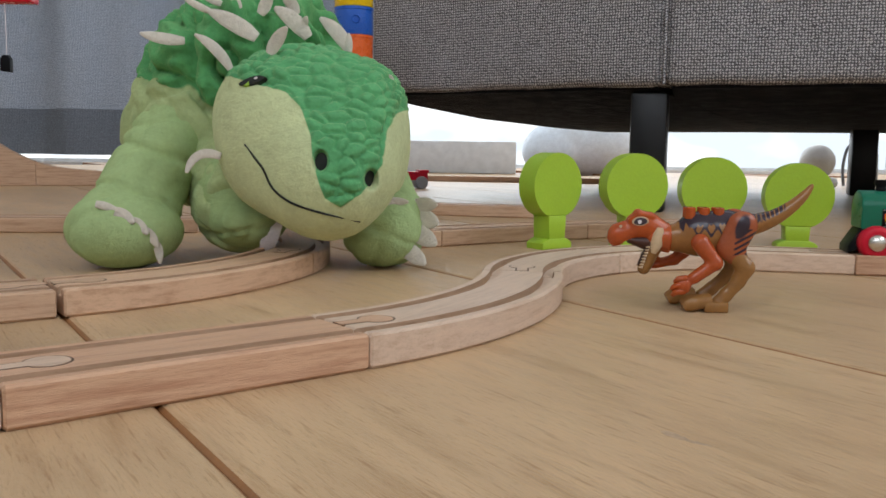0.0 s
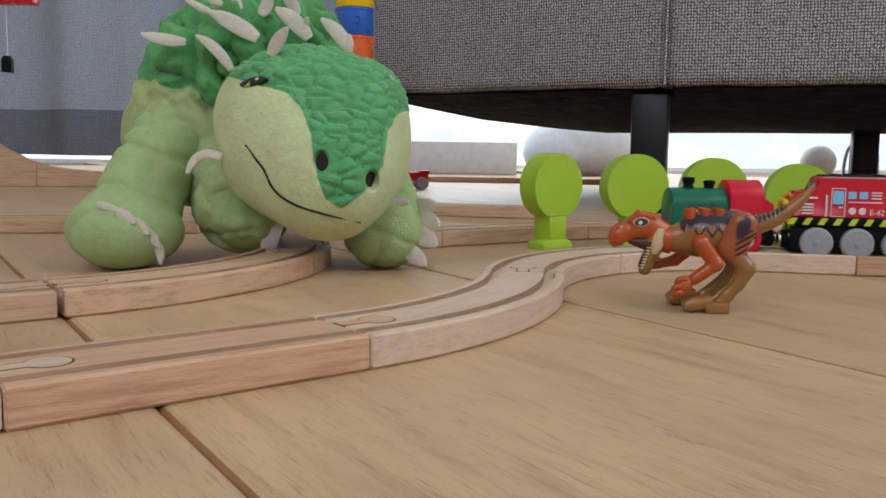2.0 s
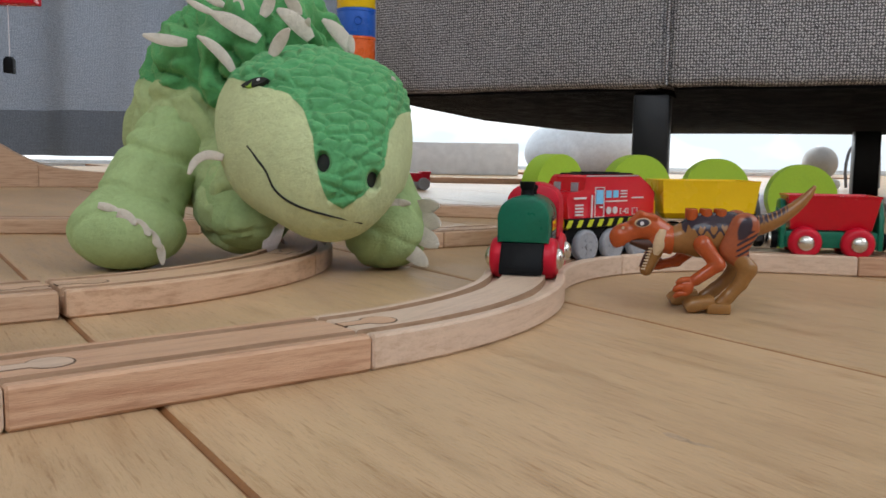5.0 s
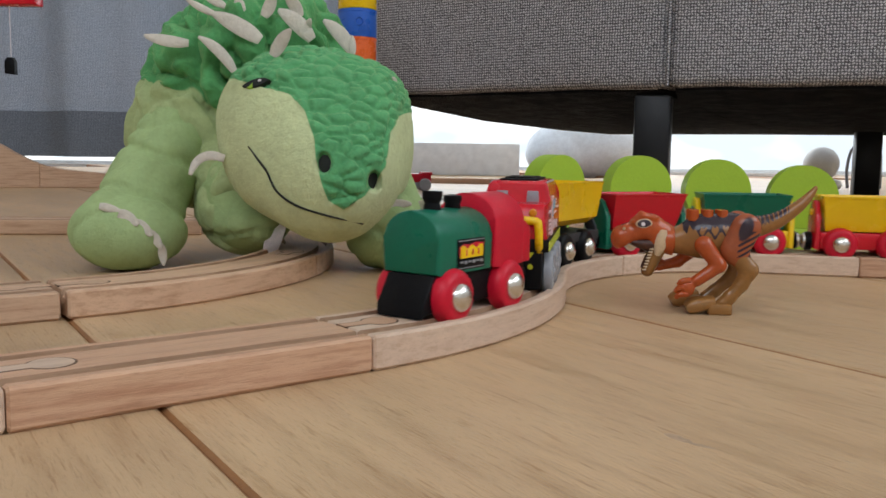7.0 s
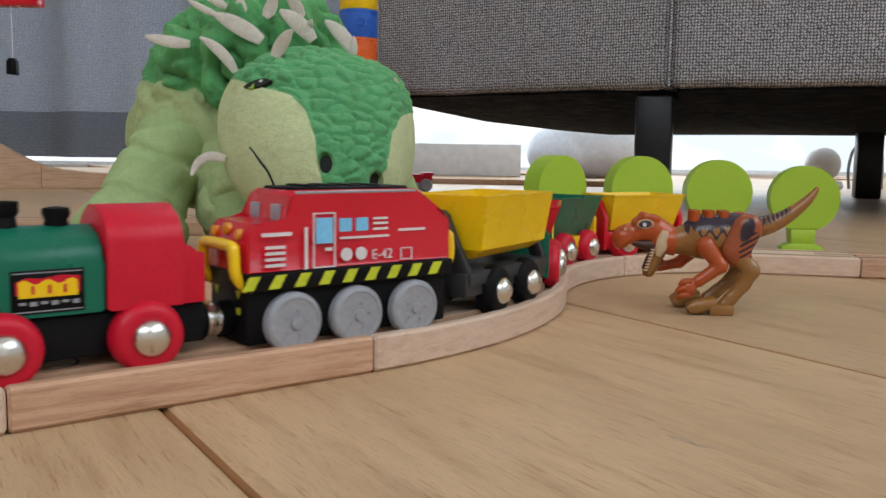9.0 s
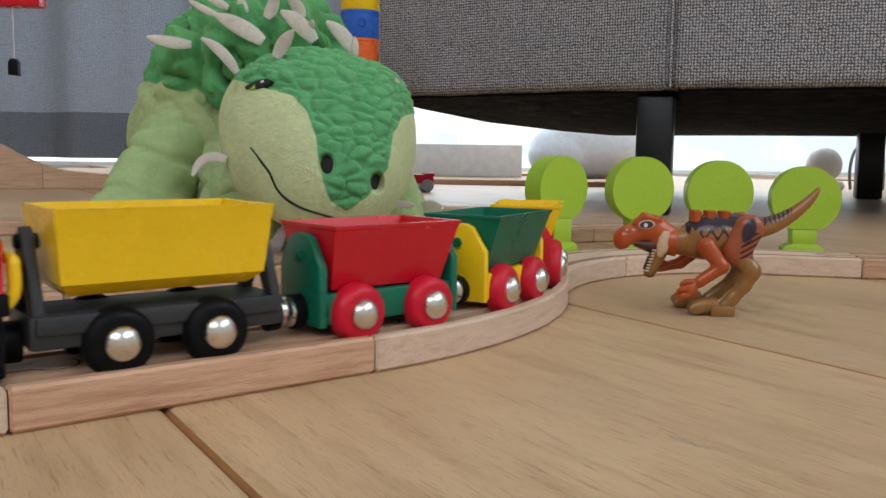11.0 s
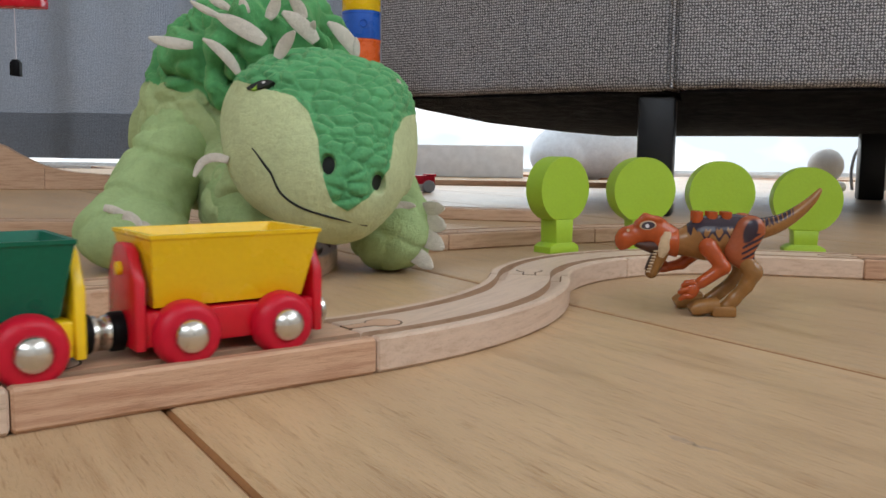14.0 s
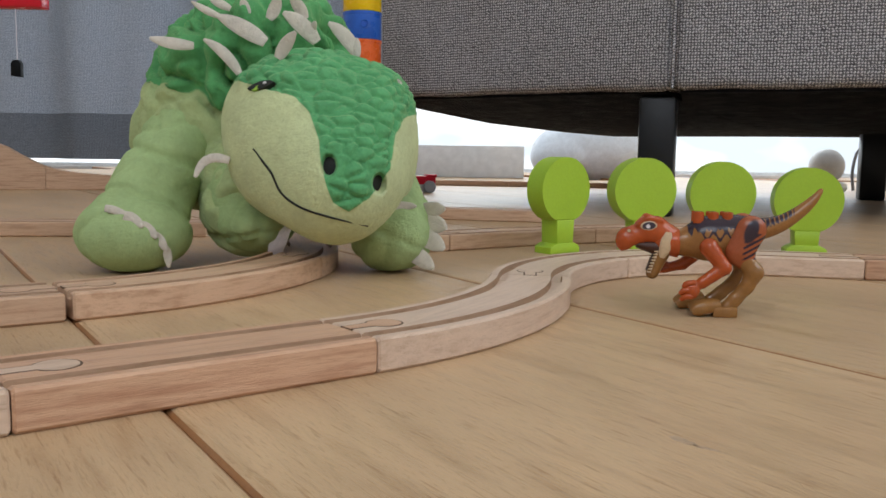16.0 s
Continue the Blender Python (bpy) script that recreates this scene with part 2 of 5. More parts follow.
def lathe(profile, n=28, axis="y", bm=None, at=(0, 0, 0)):
    """Rings of (distance along the axis, radius); radius 0 closes the end."""
    bm = bm or bmesh.new()
    at, rings = Vector(at), []
    for d, r in profile:
        ring = []
        for i in range(n if r > 0 else 1):
            a = 2 * math.pi * i / n
            u, v = r * math.cos(a), r * math.sin(a)
            ring.append(bm.verts.new(at + Vector({"x": (d, u, v), "y": (u, d, v), "z": (u, v, d)}[axis])))
        rings.append(ring)
    for p, q in zip(rings, rings[1:]):
        for i in range(n):
            j = (i + 1) % n
            if len(p) == 1:
                bm.faces.new((p[0], q[i], q[j]))
            elif len(q) == 1:
                bm.faces.new((p[i], q[0], p[j]))
            else:
                bm.faces.new((p[i], q[i], q[j], p[j]))
    return bm


def spline(pts, per=6):
    """A smooth line of rows of numbers through the given rows."""
    pts = [np.array(p, float) for p in pts]
    out = []
    for i in range(len(pts) - 1):
        p0, p1, p2, p3 = pts[max(i - 1, 0)], pts[i], pts[i + 1], pts[min(i + 2, len(pts) - 1)]
        for k in range(per):
            t = k / per
            out.append(0.5 * (2 * p1 + (p2 - p0) * t + (2 * p0 - 5 * p1 + 4 * p2 - p3) * t * t + (3 * p1 - p0 - 3 * p2 + p3) * t ** 3))
    return out + [pts[-1]]


def tube(rows, n=14, per=5, bm=None, side=(0, 1, 0)):
    """A limb through rows of (x, y, z, half width, half height); the width lies along side."""
    bm = bm or bmesh.new()
    line, rings = spline(rows, per), []
    side = Vector(side).normalized()
    for i, p in enumerate(line):
        d = Vector((line[min(i + 1, len(line) - 1)] - line[max(i - 1, 0)])[:3]).normalized()
        s = (side - d * side.dot(d)).normalized()
        u = d.cross(s)
        rings.append([bm.verts.new(Vector(p[:3]) + s * p[3] * math.cos(a) + u * p[4] * math.sin(a)) for a in [2 * math.pi * k / n for k in range(n)]])
    for p, q in zip(rings, rings[1:]):
        for k in range(n):
            bm.faces.new((p[k], q[k], q[(k + 1) % n], p[(k + 1) % n]))
    bm.faces.new(rings[0]), bm.faces.new(list(reversed(rings[-1])))
    return bm


def blob(f, lo, hi, step):
    """The surface f = 0 of a soft body, on a grid (surface nets): points and four-cornered faces."""
    ax = [np.arange(a, b + step, step) for a, b in zip(lo, hi)]
    g = np.stack(np.meshgrid(*ax, indexing="ij"), -1)
    v = f(g)
    c = (slice(None, -1), slice(1, None))
    total, count = np.zeros((*[s - 1 for s in v.shape], 3)), np.zeros([s - 1 for s in v.shape])
    corners = [(i, j, k) for i in (0, 1) for j in (0, 1) for k in (0, 1)]
    for a in corners:
        for b in corners:
            if sum(b) - sum(a) == 1 and sum(abs(p - q) for p, q in zip(a, b)) == 1:
                va, vb = v[c[a[0]], c[a[1]], c[a[2]]], v[c[b[0]], c[b[1]], c[b[2]]]
                pa, pb = g[c[a[0]], c[a[1]], c[a[2]]], g[c[b[0]], c[b[1]], c[b[2]]]
                hit = (va < 0) != (vb < 0)
                w = np.where(hit, va / np.where(hit, va - vb, 1), 0)[..., None]
                total += np.where(hit[..., None], pa + (pb - pa) * w, 0)
                count += hit
    ids = -np.ones(count.shape, int)
    ids[count > 0] = np.arange((count > 0).sum())
    pts = total[count > 0] / count[count > 0][:, None]
    quads = []
    for axis in range(3):
        o1, o2 = [(1, 2), (2, 0), (0, 1)][axis]
        s0 = [slice(1, -1)] * 3
        s0[axis] = slice(None, -1)
        s1 = list(s0)
        s1[axis] = slice(1, None)
        va, vb = v[tuple(s0)], v[tuple(s1)]
        for cross, flip in (((va < 0) & (vb >= 0), False), ((va >= 0) & (vb < 0), True)):
            idx = np.argwhere(cross)
            for o in (o1, o2):
                idx[:, o] += 1
            e1, e2 = np.eye(3, dtype=int)[o1], np.eye(3, dtype=int)[o2]
            q = np.stack([ids[tuple((idx - d).T)] for d in (0 * e1, e1, e1 + e2, e2)], 1)
            quads.append(q[:, ::-1] if flip else q)
    return pts, np.concatenate(quads)


def ball(p, centre, radii):
    q = (p - np.array(centre)) / np.array(radii)
    k0, k1 = np.linalg.norm(q, axis=-1), np.linalg.norm(q / np.array(radii), axis=-1)
    return k0 * (k0 - 1) / np.maximum(k1, 1e-9)


def limb(p, a, b, ra, rb):
    a, b = np.array(a), np.array(b)
    h = np.clip(((p - a) @ (b - a)) / ((b - a) @ (b - a)), 0, 1)
    return np.linalg.norm(p - a - h[..., None] * (b - a), axis=-1) - (ra + (rb - ra) * h)


def melt(k, *ds):
    out = ds[0]
    for d in ds[1:]:
        h = np.clip(0.5 + 0.5 * (d - out) / k, 0, 1)
        out = d * (1 - h) + out * h - k * h * (1 - h)
    return out


def creased(q):
    """Puffs of cloth between sharp creases."""
    w = q + noise.noise_vector(q * 0.6) * 0.7
    a = abs(noise.noise(w)) * 2.0 + 0.55 * abs(noise.noise(w * 2.1 + Vector((3, 1, 7)))) * 2.0
    return min(1.1, a) ** 0.8


def quilted(q):
    """Rows of small flat-topped scales with narrow creases between them."""
    w = Vector((q.x * 0.85, q.y, q.z * 1.3)) + noise.noise_vector(q * 0.5) * 0.3
    d = noise.voronoi(w)[0]
    return 1.15 - 1.15 * math.exp(-(d[1] - d[0]) * 5.5)


def rumpled(q):
    """Broad soft folds of stuffed cloth with a few sharp valleys, finer ripples on them."""
    w = q + noise.noise_vector(q * 0.5) * 0.9
    a = min(1.0, abs(noise.noise(w)) * 2.6) ** 0.7
    return a + 0.16 * abs(noise.noise(w * 2.1 + Vector((3, 1, 7)))) * 2 - 0.08 + 0.06 * noise.noise(w * 5)


def soft_mesh(name, f, lo, hi, step, mats, parent, pick=None, label="", rough=0.0, size=60.0, relief=creased):
    """A plush part from a soft body; pick(x, y, z) > 0 where the second cloth is; rough: depth of its creases."""
    pts, quads = blob(f, lo, hi, step)
    flat = pts
    if rough:
        eps = step * 0.5
        nrm = np.stack([f(pts + np.eye(3)[i] * eps) - f(pts - np.eye(3)[i] * eps) for i in range(3)], 1)
        nrm /= np.maximum(np.linalg.norm(nrm, axis=1)[:, None], 1e-9)
        k = np.array([relief(Vector(q) * size) for q in pts])
        amount = rough(pts) if callable(rough) else rough
        pts = pts + nrm * ((k - 0.6) * amount)[:, None]
    me = bpy.data.meshes.new(name)
    me.from_pydata(pts.tolist(), [], quads.tolist())
    for m in mats:
        me.materials.append(m)
    if pick:
        me.attributes.new("cloth", "FLOAT", "POINT").data.foreach_set("value", np.clip(0.5 + pick(*flat.T) / 0.008, 0, 1).astype(np.float32))
    me.polygons.foreach_set("use_smooth", np.ones(len(quads), bool))
    me.update()
    ob = new(name, me)
    ob.parent = parent
    return tagged(ob, label) if label else ob


# ---- the room ----
def room():
    x0, x1, y0, y1, top = -3.0, 2.05, -1.75, 3.6, 2.5
    solo("ceiling", box(x0, x1, y0, y1, top, top + 0.1), CEIL, "plain white ceiling", kind="structure")

    def wall(name, along, at, out, hole):
        """A wall along x or y, with one opening (a0, a1, z0, z1)."""
        a0, a1, z0, z1 = hole
        lo, hi = (x0, x1) if along == "x" else (y0, y1)
        bm = bmesh.new()
        for p, q, r, s in ((lo, a0, -0.02, top), (a1, hi, -0.02, top), (a0, a1, -0.02, z0), (a0, a1, z1, top)):
            if q - p > 1e-3 and s - r > 1e-3:
                d0, d1 = sorted((at, at + out))
                box(p, q, d0, d1, r, s, bm=bm) if along == "x" else box(d0, d1, p, q, r, s, bm=bm)
        return solo(name, bm, WALL, "matt white plastered wall with one opening", kind="structure")

    wall("wall_back", "x", y1, 0.2, (-2.4, 1.95, 0.002, 2.2))
    # Rear and right walls are out of view; their openings hold the fill lamps.
    wall("wall_rear", "x", y0, -0.2, (-1.8, 0.6, 1.1, 2.4))
    wall("wall_right", "y", x1, 0.2, (-1.5, 0.9, 1.0, 2.4))
    solo("wall_left", box(x0 - 0.2, x0, y0, y1, -0.02, top), WALL, "matt white plastered wall", kind="structure")
    frame_bm = lambda a0, a1, z0, z1, d: [box(a0, a0 + 0.07, d, d + 0.07, z0, z1), box(a1 - 0.07, a1, d, d + 0.07, z0, z1),
                                          box(a0 + 0.07, a1 - 0.07, d, d + 0.07, z0, z0 + 0.012), box(a0 + 0.07, a1 - 0.07, d, d + 0.07, z1 - 0.07, z1)]
    win = thing("window_1", "tall white-framed window with bright daylight behind", "window", kind="structure")
    for bm in frame_bm(-2.4, 1.95, 0.002, 2.2, y1 + 0.06):
        part("window_frame", bm, WHITE, win)
    solo("backdrop", box(-4, 5, y1 + 0.3, y1 + 0.32, -0.5, 3), OUTSIDE, "overexposed pale daylight outdoors", "backdrop", kind="structure")


# the boards run at this angle; across them they are 212 mm wide
BOARD_TURN, BOARD_WIDE = -57.2, 0.212


def board_mesh(length, wide):
    g, e, d = 0.0001, 0.0026, 0.0015
    bm = bmesh.new()
    w = wide / 2
    prof = [(-w + g, -0.012), (-w + g, -d), (-w + g + e * 0.45, -d * 0.35), (-w + g + e, 0), (w - g - e, 0), (w - g - e * 0.45, -d * 0.35), (w - g, -d), (w - g, -0.012)]
    a = [bm.verts.new((0, y, z)) for y, z in prof]
    b = [bm.verts.new((length, y, z)) for y, z in prof]
    for i in range(len(prof) - 1):
        f = bm.faces.new((a[i], b[i], b[i + 1], a[i + 1]))
        f.material_index = 1 if i in (0, 1, 5, 6) else 0
    bm.faces.new(a), bm.faces.new(list(reversed(b)))
    return mesh_of("board", bm, [OAK, OAK_EDGE], 20)


def floor():
    base = solo("floor", box(-3.2, 2.25, -1.95, 3.82, -0.06, -0.0105), OAK_EDGE, "wide oak floorboards with bevelled joints", kind="structure")
    me, turn = board_mesh(2.2, BOARD_WIDE), pose(0, 0, 0, 0, 0, BOARD_TURN)
    t = radians(BOARD_TURN)
    nx, ny = -math.sin(t), math.cos(t)
    first = nx * -0.0756 + ny * 0.2279 + 0.001  # one joint passes here
    for i in range(-20, 21):
        off = first + (i + 0.5) * BOARD_WIDE
        shift = random.Random(i).uniform(0, 1.1)
        for k in range(-3, 3):
            u = k * 2.2 + shift + (0.35 if i in (-1, 0) else 0)
            cx, cy = math.cos(t) * (u + 1.1) + nx * off, math.sin(t) * (u + 1.1) + ny * off
            if -3.6 < cx < 2.7 and -2.7 < cy < 3.5:
                ob = new("floorboard", me)
                ob.parent = base
                ob.matrix_basis = turn @ pose(u, off, 0)


# ---- the wooden railway ----
HALF, HIGH, GROOVE, GAUGE = 0.020, 0.012, 0.003, 0.013
X0, Y0, TH = -0.03523, 0.29016, 0.66828
A1, R1, A2, R2 = 0.81225, 0.19826, 1.68481, 0.13135
L1 = A1 * R1
L2 = L1 + A2 * R2
END = L2 + 0.05405


def line_at(s):
    """The place and heading of the train's line, s metres from the first joint: straight, left-hand curve, right-hand curve, straight."""
    if s < 0:
        return X0 + s * math.cos(TH), Y0 + s * math.sin(TH), TH
    cx, cy = X0 - R1 * math.sin(TH), Y0 + R1 * math.cos(TH)
    a = TH + min(s, L1) / R1
    x, y = cx + R1 * math.sin(a), cy - R1 * math.cos(a)
    if s <= L1:
        return x, y, a
    cx, cy = x + R2 * math.sin(a), y - R2 * math.cos(a)
    b = a - min(s - L1, A2 * R2) / R2
    x, y = cx - R2 * math.sin(b), cy + R2 * math.cos(b)
    more = max(0.0, s - L2)
    return x + more * math.cos(b), y + more * math.sin(b), b


def arc_line(x, y, heading, radius=None):
    """A line from a point: straight, or curving to its left (radius > 0) or right (radius < 0)."""
    def at(s):
        if not radius:
            return x + s * math.cos(heading), y + s * math.sin(heading), heading
        a = heading + s / radius
        return x + radius * (math.sin(a) - math.sin(heading)), y - radius * (math.cos(a) - math.cos(heading)), a
    return at


def section():
    """Half the section of a rail piece, mirrored: chamfered edges and two wheel grooves."""
    h, w, c, g = HALF, HIGH, 0.0009, 0.0028
    one = [(-h, 0.0012), (-h, w - c), (-h + c, w), (-GAUGE - g, w), (-GAUGE - g + 0.0004, w - GROOVE), (-GAUGE + g - 0.0004, w - GROOVE), (-GAUGE + g, w)]
    return [(-h + 0.0013, 0)] + one + [(-a, b) for a, b in reversed(one)] + [(h - 0.0013, 0)]


def rail(at, s0, s1, mat, label, steps=None, peg=None, rise=None):
    """A wooden rail piece along a line, with a round connector let into its top."""
    s0, s1 = s0 + 0.0002, s1 - 0.0002
    ob = thing("wooden_track", label, "toy track", group="wooden railway")
    x, y, a = at((s0 + s1) / 2)
    home = pose(x, y, 0, 0, 0, math.degrees(a))
    ob.matrix_basis = home
    inv = home.inverted()
    n = steps or max(2, int((s1 - s0) / 0.006))
    bm, rings = bmesh.new(), []
    cuts = [(s0, 0.0007)] + [(s0 + 0.0008 + (s1 - s0 - 0.0016) * i / n, 0.0) for i in range(n + 1)] + [(s1, 0.0007)]
    for s, inset in cuts:
        x, y, a = at(s)
        up = rise((s - s0) / (s1 - s0)) if rise else 0.0
        k = 1 - inset / HALF
        rings.append([bm.verts.new(inv @ Vector((x + u * k * math.sin(a), y - u * k * math.cos(a), z - (inset if z > 0.004 else -inset) + (up if z > 0.002 else 0)))) for u, z in section()])
    for p, q in zip(rings, rings[1:]):
        for k in range(len(p)):
            f = bm.faces.new((p[k], q[k], q[(k + 1) % len(p)], p[(k + 1) % len(p)]))
            f.material_index = 1 if k in (4, 6, 8, 10) else 0
    bm.faces.new(rings[0]), bm.faces.new(list(reversed(rings[-1])))
    part("rail_body", bm, [mat, MILLED_SHADE], ob, smooth=30)
    if peg is None:
        peg = (s0, 0, mat)
    if not rise:
        where, turn, pmat = peg
        x, y, a = at(where)
        m = inv @ pose(x, y, HIGH, 0, 0, math.degrees(a) + turn)

        def keyhole(r, neck):
            return [(0, -neck), (0.010, -neck)] + arc(0.0155, 0, r, 220, 500, 20) + [(0.010, neck), (0, neck)]
        # No real gap: a thin dark sheet stands for its shade.
        part("connector_gap", prism(keyhole(0.00685, 0.00335), -0.0005, 0.00006, "z"), GAP_SHADE, ob, "dark sheet standing for the shaded gap round the connector", m)
        part("connector", prism(keyhole(0.0061, 0.0026), -0.0006, 0.00018, "z"), pmat, ob, "round wooden connector peg", m)
    return ob


def railway():
    plain, pale, pink = "grooved beech toy track, straight, on the floor", "pale beech curved toy track on the floor", "pinkish beech straight toy track on the floor"
    rail(line_at, -0.108, 0, BEECH_PINK, pink, peg=(-0.108, 0, BEECH_PALE))
    rail(line_at, 0, L1, BEECH_PALE, pale, peg=(0, 0, BEECH_PINK))
    rail(line_at, L1, L1 + R2 * A2 / 2, BEECH_PALE, pale, peg=(L1, 0, BEECH_PALE))
    rail(line_at, L1 + R2 * A2 / 2, END, BEECH_PALE, pale, peg=(END, 180, BEECH))
    s = END
    for _ in range(3):
        rail(line_at, s, s + 0.216, BEECH_PINK, pink)
        s += 0.216
    s = -0.108
    for k in range(3):
        rail(line_at, s - 0.216, s, BEECH_PALE if k == 0 else BEECH, plain)
        s -= 0.216
    # the line under the plush dinosaur
    lx, ly, lh = -0.16827, 0.36776, 0.63111
    under = arc_line(lx, ly, lh, 0.19126)
    rail(under, 0.0012, 0.147, BEECH, "beech curved toy track under the plush dinosaur")
    rail(under, 0.147, 0.29, BEECH, "beech curved toy track under the plush dinosaur")
    rail(arc_line(lx, ly, lh), -0.144, -0.0012, BEECH, plain, peg=(-0.0012, 180, BEECH))
    # lines further back
    far = arc_line(-0.5337, 0.6896, radians(7.46))
    rail(far, -0.1, 0.116, BEECH, plain), rail(far, 0.116, 0.332, BEECH, plain)
    mid = arc_line(-0.0373, 0.633, radians(39.5), -0.75)
    rail(mid, 0.0, 0.031, BEECH, plain), rail(mid, 0.031, 0.175, BEECH, plain), rail(mid, 0.175, 0.33, BEECH, plain)
    cross = arc_line(-0.1368, 1.0395, radians(-38), 0.48)
    rail(cross, 0.0, 0.128, BEECH, plain), rail(cross, 0.128, 0.28, BEECH, plain)
    back = arc_line(-0.6, 2.07, radians(-6.2))
    rail(back, 0.0, 0.3, BEECH_PINK, plain), rail(back, 0.3, 0.735, BEECH_PINK, plain), rail(back, 0.735, 1.05, BEECH_PINK, plain)
    slope = arc_line(-0.983, 1.4185, radians(18.8))
    brow = np.array(spline(((0.0, 0.088), (0.12, 0.086), (0.217, 0.067), (0.255, 0.047), (0.293, 0.0285), (0.331, 0.0195), (0.4, 0.013), (0.52, 0.003)), 8))
    climb = lambda a, b: lambda t: float(np.interp(a + (b - a) * t, brow[:, 0], brow[:, 1]))
    rail(slope, 0.04, 0.293, BEECH, "tall beech ramp track rising to a bridge", rise=climb(0.04, 0.293))
    rail(slope, 0.293, 0.52, BEECH, "tapering beech ramp track on the floor", rise=climb(0.293, 0.52))


# ---- trees of the railway ----
def toy_tree(x, y, turn, tall, wide):
    r, th = wide / 2, 0.0166
    ob = thing("toy_tree", "flat lime-green wooden toy tree with round crown", "toy tree", pose(x, y, 0, 0, 0, turn), "lime toy trees")
    z = tall - r
    part("crown", prism(arc(0, z, r, -68, 248, 40), -th / 2, th / 2, "y", 0.0008), LIME, ob)
    w = r * math.cos(radians(68))
    zb = z - r * math.sin(radians(68))
    part("trunk", prism([(-w * 0.9, 0.006), (w * 0.9, 0.006), (w * 0.92, zb * 0.7), (w, zb + 0.0003), (-w, zb + 0.0003), (-w * 0.92, zb * 0.7)], -th / 2, th / 2, "y", 0.0006), LIME, ob)
    foot = [(-0.0145, 0), (0.0145, 0), (0.0145, 0.0045), (0.0125, 0.006), (w, 0.0075), (-w, 0.0075), (-0.0125, 0.006), (-0.0145, 0.0045)]
    part("foot", prism(foot, -th / 2 - 0.0006, th / 2 + 0.0006, "y", 0.0006), LIME, ob)
    return ob


def toy_trees():
    toy_tree(0.0785, 0.6413, 37, 0.0702, 0.0477)
    toy_tree(0.1432, 0.6597, 12, 0.0704, 0.0489)
    toy_tree(0.2048, 0.6663, -3, 0.0684, 0.049)
    toy_tree(0.2645, 0.6516, -10, 0.065, 0.0489)


# ---- the train ----
def wheel_pair(ob, x, r, tyre, hub, out=0.0165, thick=0.0075, flat=False):
    """Two wheels at x; each has a metal cap. Returns the wheels."""
    made = []
    for side in (1, -1):
        i, o = (out - thick) * side, out * side
        prof = [(i, 0), (i, r - 0.0012), (i + 0.0012 * side, r)]
        if flat:
            prof += [(o - 0.0012 * side, r), (o - 0.0003 * side, r - 0.0006), (o, r - 0.0016), (o, r * 0.8), (o - 0.0002 * side, r * 0.78), (o - 0.0001 * side, 0)]
        else:
            prof += [(o - 0.0036 * side, r), (o - 0.0018 * side, r - 0.0005), (o - 0.0006 * side, r - 0.0015), (o, r - 0.003), (o - 0.0002 * side, r * 0.55), (o - 0.0006 * side, 0)]
        w = part("wheel", lathe(prof, 32), tyre, ob, m=pose(x, 0, 0.0092 + r))
        if flat:
            bm = lathe([(o - 0.0005 * side, 0.0021), (o + 0.0005 * side, 0.0018), (o + 0.0008 * side, 0)], 20)
            for k in range(5):
                a = 2 * math.pi * k / 5
                lathe([(o - 0.0006 * side, 0.0007), (o + 0.0002 * side, 0.0006), (o + 0.0002 * side, 0)], 8, bm=bm, at=(math.cos(a) * r * 0.42, 0, math.sin(a) * r * 0.42))
            part("hub", bm, hub, w, "raised grey hub")
        else:
            c = r * 0.52
            part("hub", lathe([(o - 0.001 * side, c), (o + 0.0006 * side, c), (o + 0.002 * side, c * 0.8), (o + 0.003 * side, c * 0.42), (o + 0.0033 * side, 0)], 24), hub, w, "domed steel wheel cap")
        made.append((w, r))
    return made


def coupler(ob, x, way, hub=BLACK):
    part("coupling", lathe([(x, 0), (x, 0.0057), (x + 0.0034 * way, 0.0057), (x + 0.004 * way, 0.005), (x + 0.004 * way, 0)], 20, "x", at=(0, 0, 0.0195)), hub, ob, "round magnetic coupling")
    part("magnet", lathe([(x + 0.0036 * way, 0.005), (x + 0.0052 * way, 0.005), (x + 0.0062 * way, 0.0038), (x + 0.0066 * way, 0.0018), (x + 0.0066 * way, 0)], 20, "x", at=(0, 0, 0.0195)), STEEL, ob, "steel magnet cap")


